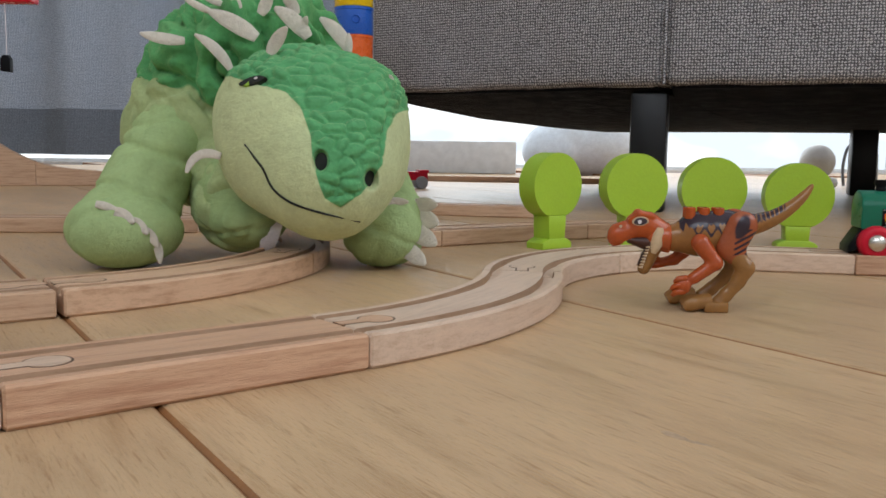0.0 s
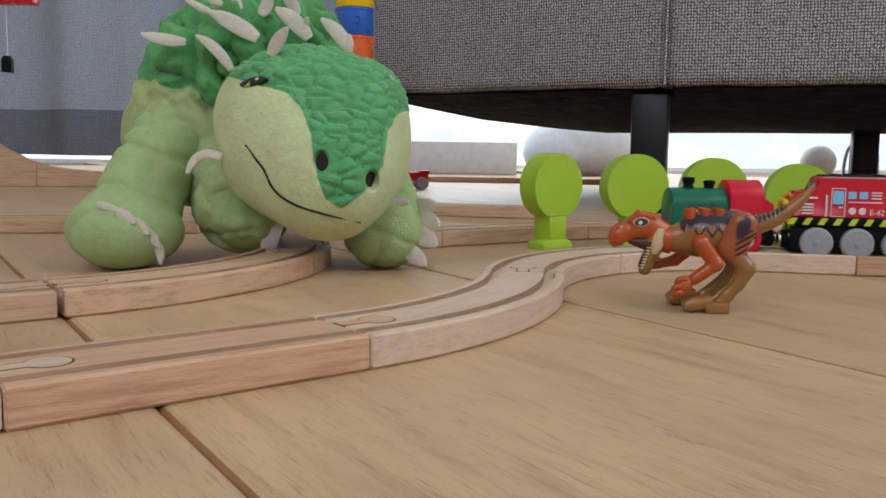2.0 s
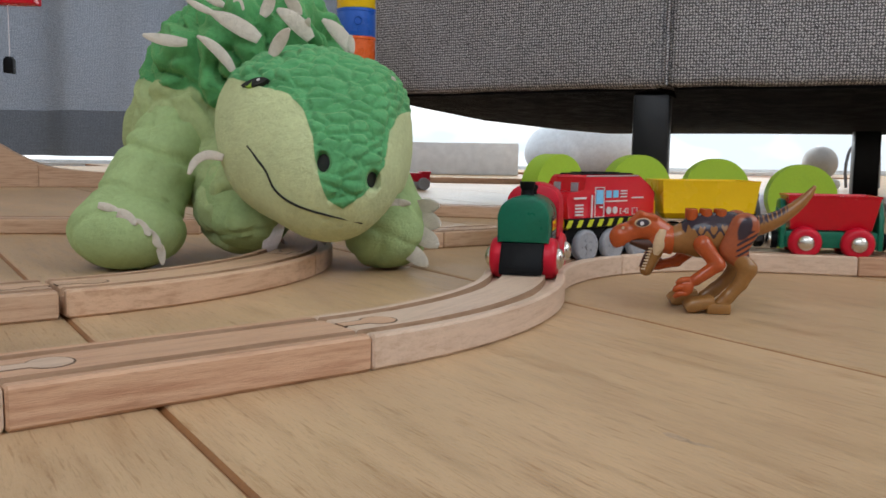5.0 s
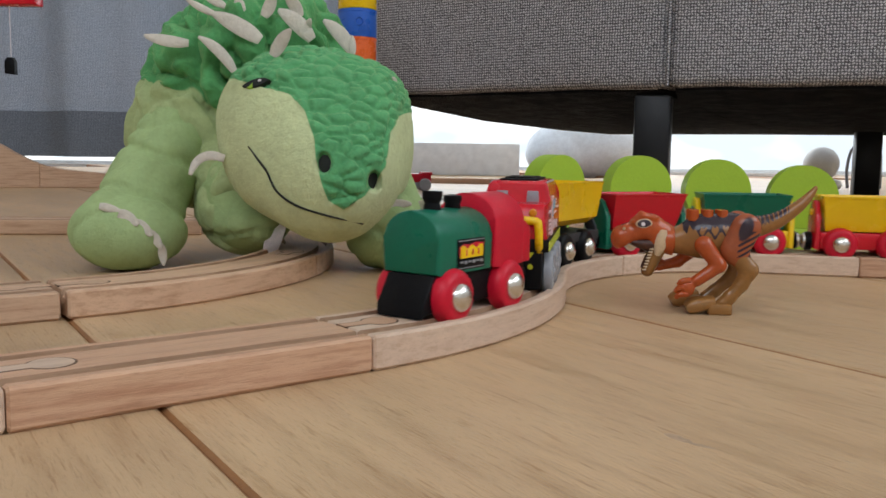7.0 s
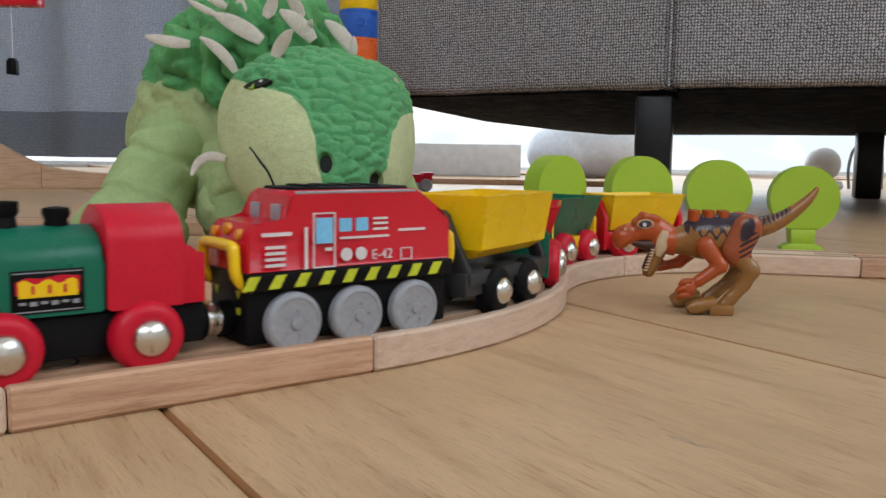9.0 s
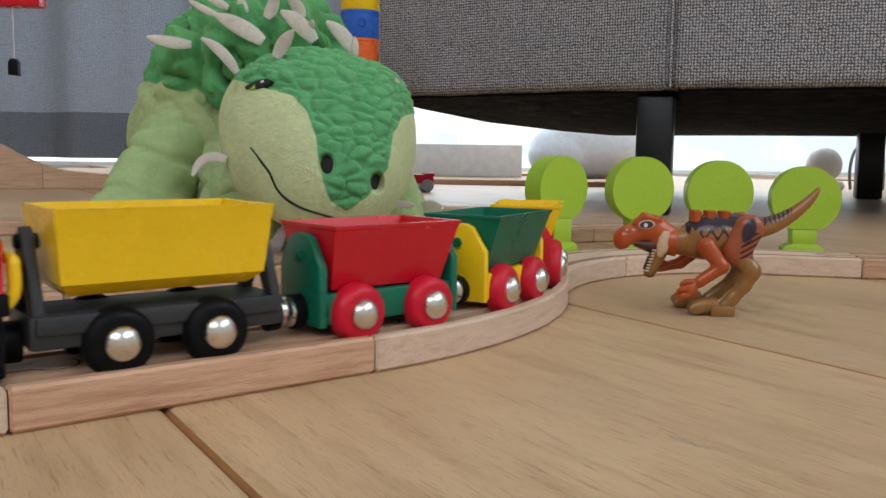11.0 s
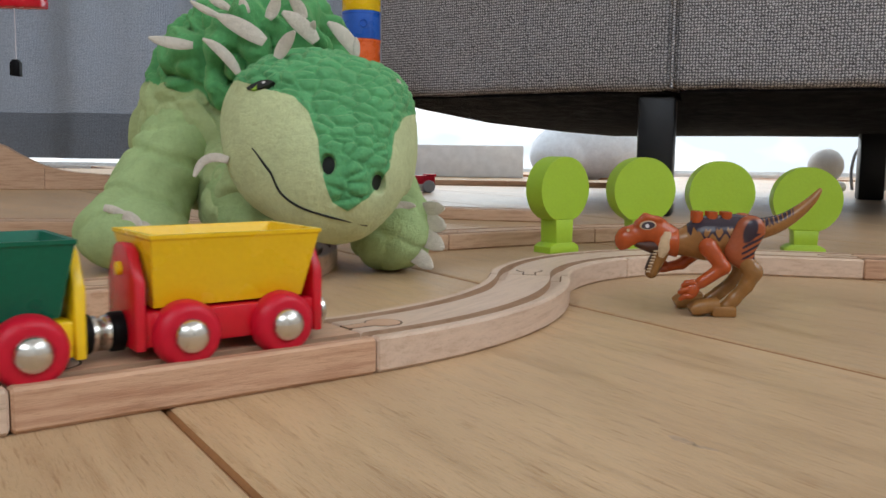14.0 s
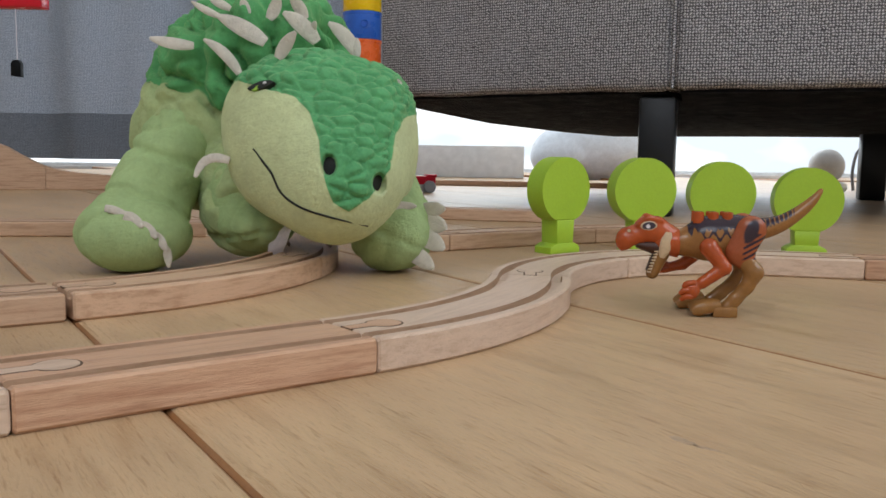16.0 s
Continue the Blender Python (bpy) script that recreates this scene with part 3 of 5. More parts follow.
def steam_engine():
    ob = thing("toy_steam_engine", "green and red wooden toy steam engine with red wheels", "toy train", group="toy train")
    F, B = 0.0272, -0.036
    part("chassis", prism([(B, 0.0155), (F - 0.001, 0.0155), (F + 0.0062, 0.0125), (F + 0.0062, 0.0165), (F - 0.0002, 0.0272), (B, 0.0272)], -0.0105, 0.0105, "y", 0.0008), BLACK, ob, "black wooden chassis")

    def vault(half, low, spring, top, n=14):
        """An arched section: upright sides and a round top."""
        return [(-half, low), (half, low)] + [(half * math.cos(math.pi * k / n), spring + (top - spring) * math.sin(math.pi * k / n)) for k in range(n + 1)]
    part("boiler", prism(vault(0.0125, 0.0274, 0.0405, 0.0502), -0.0078, F, "x", 0.0013), GREEN, ob, "green painted boiler")
    part("cab", prism(vault(0.0137, 0.0274, 0.0455, 0.0555), B + 0.0068, -0.008, "x", 0.0009), RED, ob, "red painted cab with an arched roof")
    part("bunker", prism([(B + 0.0005, 0.0274), (B + 0.0072, 0.0274), (B + 0.0072, 0.0455), (B + 0.0055, 0.043), (B + 0.0005, 0.0415)], -0.0134, 0.0134, "y", 0.0009), RED, ob, "low red coal bunker")
    part("chimney", lathe([(0.0485, 0), (0.0485, 0.0036), (0.0525, 0.0029), (0.054, 0.0038), (0.0567, 0.0038), (0.0567, 0.0024), (0.0552, 0.0022), (0.0552, 0)], 20, "z", at=(0.0142, 0, 0)), BLACK, ob, "black hollow chimney")
    part("dome", lathe([(0.0485, 0), (0.0485, 0.0036), (0.0515, 0.0029), (0.0532, 0.0037), (0.0547, 0.0034), (0.0552, 0)], 20, "z", at=(0.0012, 0, 0)), BLACK, ob, "black steam dome")
    for side in (1, -1):
        y = 0.0124 * side
        lay = lambda a, b: sorted((y + a * side, y + b * side))
        d = part("name_plate", box(-0.0022, 0.0158, *lay(-0.0004, 0.0004), 0.0284, 0.0397, 0.0002), BLACK, ob, "black printed plate with a yellow mark on red")
        part("plate_line", box(-0.0016, 0.0152, *lay(0.0002, 0.0005), 0.0389, 0.0392), GREY, d)
        part("plate_line", box(-0.0016, 0.0152, *lay(0.0002, 0.0005), 0.0289, 0.0292), GREY, d)
        part("print", prism([(-0.0010, 0.0335), (0.0146, 0.0335), (0.0146, 0.0368), (0.012, 0.0379), (0.0085, 0.0375), (0.004, 0.0382), (-0.0010, 0.0378)], *lay(0.0001, 0.0006), "y"), RED, d, "red printed field")
        mark = [(-0.0004 + 0.0144 * k / 12, 0.0367 + 0.0007 * math.sin(k * 1.3)) for k in range(13)]
        part("mark", prism([(0.014, 0.0327), (-0.0004, 0.0327)] + mark, *lay(0.0003, 0.0008), "y"), YELLOW, d, "yellow printed mark")
        for x in (0.0024, 0.0062, 0.0102):
            part("mark_gap", box(x, x + 0.0007, *lay(0.0005, 0.001), 0.0336, 0.0358), RED, d)
        for k in range(6):
            part("stripe", box(-0.0008 + k * 0.0026, 0.0009 + k * 0.0026, *lay(0.0002, 0.0006), 0.0305 + 0.0004 * (k % 2), 0.0316), GREY, d)
    coupler(ob, B, -1)
    return ob, wheel_pair(ob, 0.0184, 0.0102, RED, STEEL) + wheel_pair(ob, -0.0184, 0.0102, RED, STEEL)


def diesel_engine():
    ob = thing("toy_diesel_engine", "glossy red plastic toy diesel engine with hazard stripes", "toy train", group="toy train")
    F, B = 0.038, -0.038
    part("chassis", box(B, F, -0.0125, 0.0125, 0.0125, 0.0295, 0.0008), BLACK, ob, "black chassis")
    part("skirt", box(B - 0.001, F + 0.001, -0.0155, 0.0155, 0.029, 0.0345, 0.0006), BLACK, ob, "black skirt with yellow hazard stripes")
    lower = [(B, 0.0345), (F, 0.0345), (F, 0.0462), (F - 0.0025, 0.0492), (F - 0.0128, 0.0497), (F - 0.0142, 0.0575), (F - 0.0158, 0.0588), (B + 0.0125, 0.0588), (B + 0.0108, 0.0575), (B + 0.0052, 0.0512), (B + 0.001, 0.0492), (B, 0.0475)]
    bm = prism(lower, -0.0148, 0.0148, "y", 0.001)
    for v in bm.verts:
        if v.co.z > 0.0548:
            v.co.y *= 1 - 0.2 * min(1, (v.co.z - 0.0548) / 0.004)
        elif v.co.x > F - 0.004 and v.co.z > 0.035:
            v.co.y *= 0.88
    part("hood", bm, RED_GLOSS, ob, "glossy red hood and cabin")
    part("roof", box(B + 0.0138, F - 0.0168, -0.0085, 0.0085, 0.0583, 0.0597, 0.0005), BLACK, ob, "black roof panel")
    # The reflection along the roof's bevel is put in as a grey strip.
    for side in (1, -1):
        part("roof_edge_sheen", box(B + 0.0135, F - 0.0165, *sorted((0.0119 * side, 0.0128 * side)), 0.0577, 0.0586, 0.0003), GREY, ob, "grey strip standing for the sheen on the roof's bevel")
    for x in (-0.012, -0.004, 0.004, 0.012):
        part("roof_rib", box(x - 0.002, x + 0.002, -0.007, 0.007, 0.0595, 0.0603, 0.0003), BLACK, ob)
    for side in (1, -1):
        for k in range(9):
            x = B + 0.004 + k * 0.0086
            part("hazard_stripe", prism([(x + 0.0024, 0.0297), (x + 0.006, 0.0297), (x + 0.0036, 0.0338), (x, 0.0338)], *sorted((0.0154 * side, 0.0158 * side)), "y"), PRINT_LIME, ob, "lime hazard stripe")
        def trim(name, x0, x1, z0, z1, mat, label=""):
            z0, z1 = z0 + 0.0022, z1 + 0.0022

            def face(z):
                return 0.0148
            bm = bmesh.new()
            q = [(x0, z0), (x1, z0), (x1, z1), (x0, z1)]
            a = [bm.verts.new((u, (face(v) - 0.0002) * side, v)) for u, v in q]
            b = [bm.verts.new((u, (face(v) + 0.00025) * side, v)) for u, v in q]
            bm.faces.new(a), bm.faces.new(list(reversed(b)))
            for i in range(4):
                bm.faces.new((a[i], b[i], b[(i + 1) % 4], a[(i + 1) % 4]))
            return part(name, bm, mat, ob, label)
        for z in (0.034, 0.0358, 0.0376, 0.0394):
            trim("louvre", 0.0262, 0.0328, z, z + 0.0009, PRINT_WHITE, "white printed louvre")
        trim("stripe", 0.024, 0.034, 0.0432, 0.0443, PRINT_WHITE)
        trim("stripe", 0.0185, 0.0195, 0.0325, 0.0455, PRINT_WHITE)
        for a in ((0.0085, 0.0165, 0.0326, 0.033), (0.0085, 0.0165, 0.0494, 0.0498), (0.0085, 0.0089, 0.033, 0.0494), (0.0161, 0.0165, 0.033, 0.0494)):
            trim("door_line", *a, PRINT_WHITE, "white printed door outline")
        trim("window", 0.0095, 0.0155, 0.0402, 0.0482, PALE_BLUE, "pale blue printed window")
        trim("window", 0.0025, 0.007, 0.0436, 0.0478, PALE_BLUE, "pale blue printed window")
        trim("window", -0.0037, 0.0008, 0.0436, 0.0478, PALE_BLUE, "pale blue printed window")
        trim("door_handle_print", 0.0098, 0.0122, 0.0378, 0.0388, PRINT_WHITE)
        trim("stripe", -0.012, 0.0068, 0.0412, 0.0419, PRINT_WHITE)
        trim("stripe", -0.027, -0.016, 0.0428, 0.0436, PRINT_WHITE)
        for z in (0.0436, 0.0454, 0.047):
            trim("louvre", -0.0115, -0.0058, z, z + 0.0007, PRINT_WHITE, "white printed louvre")
        for x in (0.0044, -0.0012):
            part("round_print", lathe([(0.0146 * side, 0.0021), (0.01505 * side, 0.0021), (0.01505 * side, 0)], 18, at=(x, 0, 0.0385)), PRINT_WHITE, ob, "white printed disc")
        for a in ((-0.0215, -0.0169, 0.0332, 0.0335), (-0.0215, -0.0169, 0.0369, 0.0372), (-0.0215, -0.0212, 0.0335, 0.0369), (-0.0172, -0.0169, 0.0335, 0.0369)):
            trim("box_line", *a, PRINT_WHITE)
        words = bpy.data.curves.new("number_text", "FONT")
        words.body, words.size, words.extrude = "E-42", 0.0046, 0.0001
        t = new("number_text", words)
        dep = bpy.context.evaluated_depsgraph_get()
        me = bpy.data.meshes.new_from_object(t.evaluated_get(dep))
        bpy.data.objects.remove(t)
        me.materials.clear()
        me.materials.append(PRINT_WHITE)
        w = new("number_text", me)
        w.parent = ob
        w.matrix_basis = pose(-0.0052, 0.0149, 0.0363, 90, 0, 180) if side > 0 else pose(-0.0145, -0.0149, 0.0363, 90, 0, 0)
    for end in (1, -1):
        x = F if end > 0 else B
        bars = [(x - 0.002 * end, -0.011, 0.029, 0.0018, 0.0018), (x + 0.0025 * end, -0.0112, 0.0335, 0.0018, 0.0018), (x + 0.003 * end, -0.0108, 0.0405, 0.0018, 0.0018),
                (x + 0.003 * end, -0.0085, 0.0425, 0.0018, 0.0018), (x + 0.003 * end, 0.0085, 0.0425, 0.0018, 0.0018), (x + 0.003 * end, 0.0108, 0.0405, 0.0018, 0.0018),
                (x + 0.0025 * end, 0.0112, 0.0335, 0.0018, 0.0018), (x - 0.002 * end, 0.011, 0.029, 0.0018, 0.0018)]
        part("bumper_rail", tube(bars, 10, 4, side=(1, 0, 0)), YELLOW, ob, "yellow tubular bumper rail")
        for yy, z, r in ((-0.0082, 0.0458, 0.0017), (0, 0.047, 0.0019), (0.0082, 0.0458, 0.0017)):
            part("headlight", lathe([(x - 0.001 * end, r), (x + 0.0006 * end, r), (x + 0.0011 * end, r * 0.7), (x + 0.0012 * end, 0)], 16, "x", at=(0, yy, z)), AMBER, ob, "round amber headlight")
        for yy in (-0.0075, 0.0075):
            part("warning_print", prism([(yy - 0.0016, 0.0288), (yy + 0.0016, 0.0288), (yy, 0.0262)], *sorted((x - 0.0004 * end, x + 0.0003 * end)), "x"), PRINT_LIME, ob, "lime printed triangle")
            part("lamp_print", lathe([(x - 0.0004 * end, 0.0012), (x + 0.0003 * end, 0.0012), (x + 0.0003 * end, 0)], 12, "x", at=(0, yy, 0.0225)), PRINT_LIME, ob, "round lime print")
            wx = x - (0.0136 if end > 0 else 0.0082) * end
            part("cab_window", prism([(yy * 0.9 - 0.0028, 0.0495), (yy * 0.9 + 0.0028, 0.0495), (yy * 0.9 + 0.0024, 0.0545), (yy * 0.9 - 0.0024, 0.0545)], *sorted((wx - 0.001 * end, wx + 0.0012 * end)), "x", 0.0003), GREY, ob, "grey cab end window")
        coupler(ob, x, end)
    wheels = []
    for x in (0.0235, 0.0005, -0.0225):
        wheels += wheel_pair(ob, x, 0.0095, GREY, GREY, 0.0168, 0.005, True)
    return ob, wheels


def hopper_wagon():
    ob = thing("toy_hopper_wagon", "yellow plastic hopper on a dark grey toy wagon", "toy train", group="toy train")
    part("chassis", box(-0.036, 0.036, -0.0125, 0.0125, 0.0185, 0.0275, 0.001), DARK_GREY, ob, "dark grey wagon frame")
    for x in (0.0335, -0.0335):
        bracket = [(-0.0122, 0.0265), (-0.0072, 0.0265), (-0.0012, 0.0405), (0.0012, 0.0405), (0.0072, 0.0265), (0.0122, 0.0265), (0.0122, 0.029), (0.0036, 0.0475)] + arc(0, 0.0468, 0.0034, 10, 170, 8) + [(-0.0036, 0.0475), (-0.0122, 0.029)]
        part("bracket", prism(bracket, x - 0.0016, x + 0.0016, "x", 0.0004), DARK_GREY, ob, "dark grey forked hopper bracket")
        part("pivot", lathe([(x - 0.003, 0), (x - 0.003, 0.0021), (x + 0.0026, 0.0021), (x + 0.003, 0.0015), (x + 0.003, 0)], 16, "x", at=(0, 0, 0.0462)), BLACK, ob, "black pivot pin")
    for side in (1, -1):
        part("sill", box(-0.0345, 0.0345, *sorted((0.0122 * side, 0.0136 * side)), 0.0225, 0.0275, 0.0005), DARK_GREY, ob, "raised side sill")
    bm, t = bmesh.new(), 0.0012
    def ring(l, w, z):
        return [bm.verts.new(v) for v in ((l, w, z), (-l, w, z), (-l, -w, z), (l, -w, z))]
    rings = [ring(0.0255, 0.009, 0.0318), ring(0.0285, 0.0145, 0.0355), ring(0.0304, 0.0172, 0.0545), ring(0.0306, 0.0176, 0.0555), ring(0.029, 0.016, 0.0555), ring(0.0272, 0.0132, 0.0365), ring(0.0245, 0.0082, 0.0332)]
    for p, q in zip(rings, rings[1:]):
        for i in range(4):
            bm.faces.new((p[i], q[i], q[(i + 1) % 4], p[(i + 1) % 4]))
    bm.faces.new(rings[0]), bm.faces.new(rings[-1])
    part("hopper", bm, YELLOW, ob, "open yellow hopper with a raised rim", smooth=20)
    coupler(ob, 0.036, 1), coupler(ob, -0.036, -1)
    return ob, wheel_pair(ob, 0.0138, 0.0098, BLACK, STEEL) + wheel_pair(ob, -0.0138, 0.0098, BLACK, STEEL)


def tipper_wagon(frame_mat, bin_mat, pin_mat, label):
    ob = thing("toy_tipper_wagon", label, "toy train", group="toy train")
    part("chassis", box(-0.0262, 0.0262, -0.0115, 0.0115, 0.0158, 0.0258, 0.0008), frame_mat, ob)
    end = [(-0.0118, 0.0152), (0.0118, 0.0152), (0.0118, 0.0345), (0.006, 0.0435), (0.003, 0.0448), (-0.003, 0.0448), (-0.006, 0.0435), (-0.0118, 0.0345)]
    for x in (0.0262, -0.0294):
        part("end_plate", prism(end, x, x + 0.0032, "x", 0.0006), frame_mat, ob)
    for x, w in ((0.0294, 1), (-0.0294, -1)):
        part("pin", lathe([(x - 0.001 * w, 0.0021), (x + 0.0012 * w, 0.0019), (x + 0.0016 * w, 0)], 14, "x", at=(0, 0, 0.0375)), pin_mat, ob)
        coupler(ob, x, w)
    bm = bmesh.new()
    def ring(l, w, z):
        return [bm.verts.new(v) for v in ((l, w, z), (-l, w, z), (-l, -w, z), (l, -w, z))]
    rings = [ring(0.0228, 0.0085, 0.0272), ring(0.0232, 0.0092, 0.0266), ring(0.0259, 0.0158, 0.0462), ring(0.0264, 0.0163, 0.0468), ring(0.0264, 0.0165, 0.0478), ring(0.0246, 0.0148, 0.0478), ring(0.022, 0.0078, 0.0285)]
    for p, q in zip(rings, rings[1:]):
        for i in range(4):
            bm.faces.new((p[i], q[i], q[(i + 1) % 4], p[(i + 1) % 4]))
    bm.faces.new(rings[0]), bm.faces.new(rings[-1])
    part("bin", bm, bin_mat, ob, "open tipping bin", smooth=20)
    return ob, wheel_pair(ob, 0.015, 0.0098, RED, STEEL) + wheel_pair(ob, -0.015, 0.0098, RED, STEEL)


# ---- the animals ----
def grooved(d, wide, deep):
    """A sewn seam or fold: how much a surface sinks at the distance d from its line."""
    return deep * np.exp(-(d / wide) ** 2)


def plush_dinosaur():
    ob = thing("plush_dinosaur", "green plush dinosaur with felt spikes, straddling a toy track", "plush toy", pose(0.0002, -0.0132, 0) @ Matrix.Scale(1.042, 4))
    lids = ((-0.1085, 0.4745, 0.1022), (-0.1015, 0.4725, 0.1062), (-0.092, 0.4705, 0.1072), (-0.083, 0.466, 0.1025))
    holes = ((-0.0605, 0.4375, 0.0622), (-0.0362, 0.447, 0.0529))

    # head: a broad dome and a blunt snout that hangs down towards the viewer
    def skull(p):
        d = melt(0.022, ball(p, (-0.0775, 0.508, 0.089), (0.0495, 0.047, 0.036)), ball(p, (-0.061, 0.468, 0.0545), (0.0335, 0.032, 0.0345)),
                 ball(p, (-0.091, 0.487, 0.068), (0.03, 0.03, 0.035)), ball(p, (-0.0385, 0.492, 0.076), (0.0155, 0.032, 0.032)))
        d = melt(0.006, d, ball(p, (-0.0265, 0.492, 0.068), (0.0062, 0.018, 0.022)))
        return melt(0.004, d, *[limb(p, a, b, 0.0042, 0.0042) for a, b in zip(lids, lids[1:])])

    def head(p):
        d = skull(p)
        for x, y, z in holes:
            d = np.maximum(d, -ball(p, (x, y - 0.001, z), (0.0039, 0.008, 0.0058)))
        return d

    def head_cloth(x, y, z):
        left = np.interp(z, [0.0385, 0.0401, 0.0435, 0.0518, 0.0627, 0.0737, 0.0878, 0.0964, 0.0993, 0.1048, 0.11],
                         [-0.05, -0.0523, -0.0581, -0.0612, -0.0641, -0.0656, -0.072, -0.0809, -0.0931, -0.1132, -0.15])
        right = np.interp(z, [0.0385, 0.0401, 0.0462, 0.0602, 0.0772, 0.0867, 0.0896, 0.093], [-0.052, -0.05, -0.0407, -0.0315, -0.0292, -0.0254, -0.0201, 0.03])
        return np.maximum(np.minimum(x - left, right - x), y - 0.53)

    def scale_relief(p):
        near = np.minimum(*[np.linalg.norm(p - np.array(q), axis=1) for q in holes])
        return np.interp(head_cloth(*p.T), [-0.001, 0.002], [0.0002, 0.0027]) * np.interp(near, [0.0065, 0.0095], [0, 1])
    h = soft_mesh("head", head, (-0.14, 0.42, 0.008), (0.0, 0.565, 0.14), 0.00105, [PLUSH_HEAD], ob, head_cloth, "plush head, scaly green above, pale below",
                  scale_relief, 122.0, quilted)

    def trunk(p):
        d = melt(0.03, ball(p, (-0.144, 0.6, 0.114), (0.0435, 0.07, 0.046)), ball(p, (-0.114, 0.585, 0.135), (0.043, 0.06, 0.035)), ball(p, (-0.166, 0.59, 0.075), (0.041, 0.055, 0.045)),
                 ball(p, (-0.122, 0.54, 0.04), (0.03, 0.035, 0.034)))
        return d + grooved(trunk_cloth(p[..., 0], p[..., 1], p[..., 2]), 0.0035, 0.003)

    def trunk_cloth(x, y, z):
        return z - np.interp(x, [-0.2, -0.186, -0.168, -0.152, -0.144, -0.135, -0.1], [0.114, 0.1104, 0.1052, 0.1018, 0.0955, 0.0925, 0.085]) + 0.0015 * np.sin(x * 300)

    def folds(p):
        return np.interp(trunk_cloth(*p.T), [-0.004, 0.006], [0.005, 0.0125])
    soft_mesh("body", trunk, (-0.235, 0.47, -0.004), (-0.03, 0.7, 0.19), 0.0017, [PLUSH_BODY], ob, trunk_cloth, "plush body with crinkled green back", folds, 47.0, rumpled)

    def arm_a(p):
        d = melt(0.012, limb(p, (-0.163, 0.555, 0.078), (-0.177, 0.512, 0.038), 0.025, 0.0235), ball(p, (-0.178, 0.497, 0.0215), (0.032, 0.029, 0.0215)))
        x, y, z = p[..., 0] + 0.177, p[..., 1] - 0.5, p[..., 2]
        d += grooved(0.45 * y + 0.85 * z + 0.25 * x - 0.0345 + 0.0012 * np.sin(x * 240), 0.0018, 0.0019)
        d += grooved(0.25 * x + 0.3 * y + 0.9 * z - 0.0655 + 0.0016 * np.sin(x * 150), 0.0028, 0.0032)
        return d + grooved(-0.2 * x + 0.2 * y + 0.95 * z - 0.083 + 0.002 * np.sin(x * 110 + 1), 0.0024, 0.002)
    soft_mesh("foreleg", arm_a, (-0.225, 0.455, -0.004), (-0.12, 0.61, 0.13), 0.0016, [PLUSH_LIGHT], ob, None, "plush foreleg", 0.0024, 27.0, rumpled)

    def arm_b(p):
        d = melt(0.012, limb(p, (-0.05, 0.56, 0.06), (-0.033, 0.525, 0.03), 0.024, 0.021), ball(p, (-0.034, 0.515, 0.0205), (0.0255, 0.025, 0.0205)))
        return d + grooved(p[..., 2] + 0.45 * (p[..., 0] + 0.035) - 0.0235, 0.0016, 0.0014)
    soft_mesh("foreleg", arm_b, (-0.09, 0.48, -0.004), (0.01, 0.6, 0.1), 0.0017, [PLUSH_LIGHT], ob, None, "plush foreleg", 0.0022, 27.0, rumpled)

    def chest(p):
        d = melt(0.01, ball(p, (-0.118, 0.535, 0.04), (0.029, 0.03, 0.032)), ball(p, (-0.112, 0.513, 0.0265), (0.02, 0.02, 0.0135)))
        return d + grooved(p[..., 2] - 0.0225 - 0.16 * (p[..., 0] + 0.107), 0.0014, 0.0018)
    soft_mesh("belly", chest, (-0.16, 0.48, 0.004), (-0.07, 0.58, 0.085), 0.0017, [PLUSH_LIGHT], ob, None, "plush belly resting on the track", 0.003, 26.0, rumpled)
    tag = [(-0.093, 0.503, 0.0285, 0.0042, 0.0003), (-0.0955, 0.5, 0.022, 0.0045, 0.0003), (-0.099, 0.502, 0.015, 0.0044, 0.0003), (-0.101, 0.506, 0.0095, 0.004, 0.0003)]
    part("care_label", tube(tag, 10, 4, side=(1, -0.2, 0.3)), PRINT_WHITE, ob, "small white sewn-in cloth label")

    def neck(p):
        return melt(0.01, limb(p, (-0.139, 0.552, 0.101), (-0.134, 0.545, 0.07), 0.009, 0.012), ball(p, (-0.125, 0.548, 0.06), (0.015, 0.02, 0.018)))
    soft_mesh("neck", neck, (-0.165, 0.5, 0.03), (-0.1, 0.575, 0.12), 0.0017, [PLUSH_LIGHT], ob, None, "light green plush fold at the neck", 0.003, 34.0, rumpled)
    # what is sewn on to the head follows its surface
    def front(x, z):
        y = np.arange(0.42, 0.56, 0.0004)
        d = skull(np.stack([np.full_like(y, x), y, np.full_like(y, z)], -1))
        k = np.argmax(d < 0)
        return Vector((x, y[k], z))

    def patch(name, x, z, outline, tilt, mat, label, proud=0.0006, deep=0.004, sink=0.0):
        """A flat sewn or moulded piece of that outline, set on the head."""
        p, e = front(x, z), 0.003
        n = (front(x + e, z) - front(x - e, z)).cross(front(x, z + e) - front(x, z - e)).normalized()
        if n.y > 0:
            n = -n
        m = Matrix.Translation(p - n * sink) @ n.to_track_quat("Z", "Y").to_matrix().to_4x4() @ pose(0, 0, 0, 0, 0, tilt)
        return part(name, prism(outline, -deep, proud, "z", 0.0002), mat, h, label, m)

    def oval(rx, ry, dx=0.0, dy=0.0):
        return [(dx + rx * math.cos(radians(a)), dy + ry * math.sin(radians(a))) for a in range(0, 360, 15)]
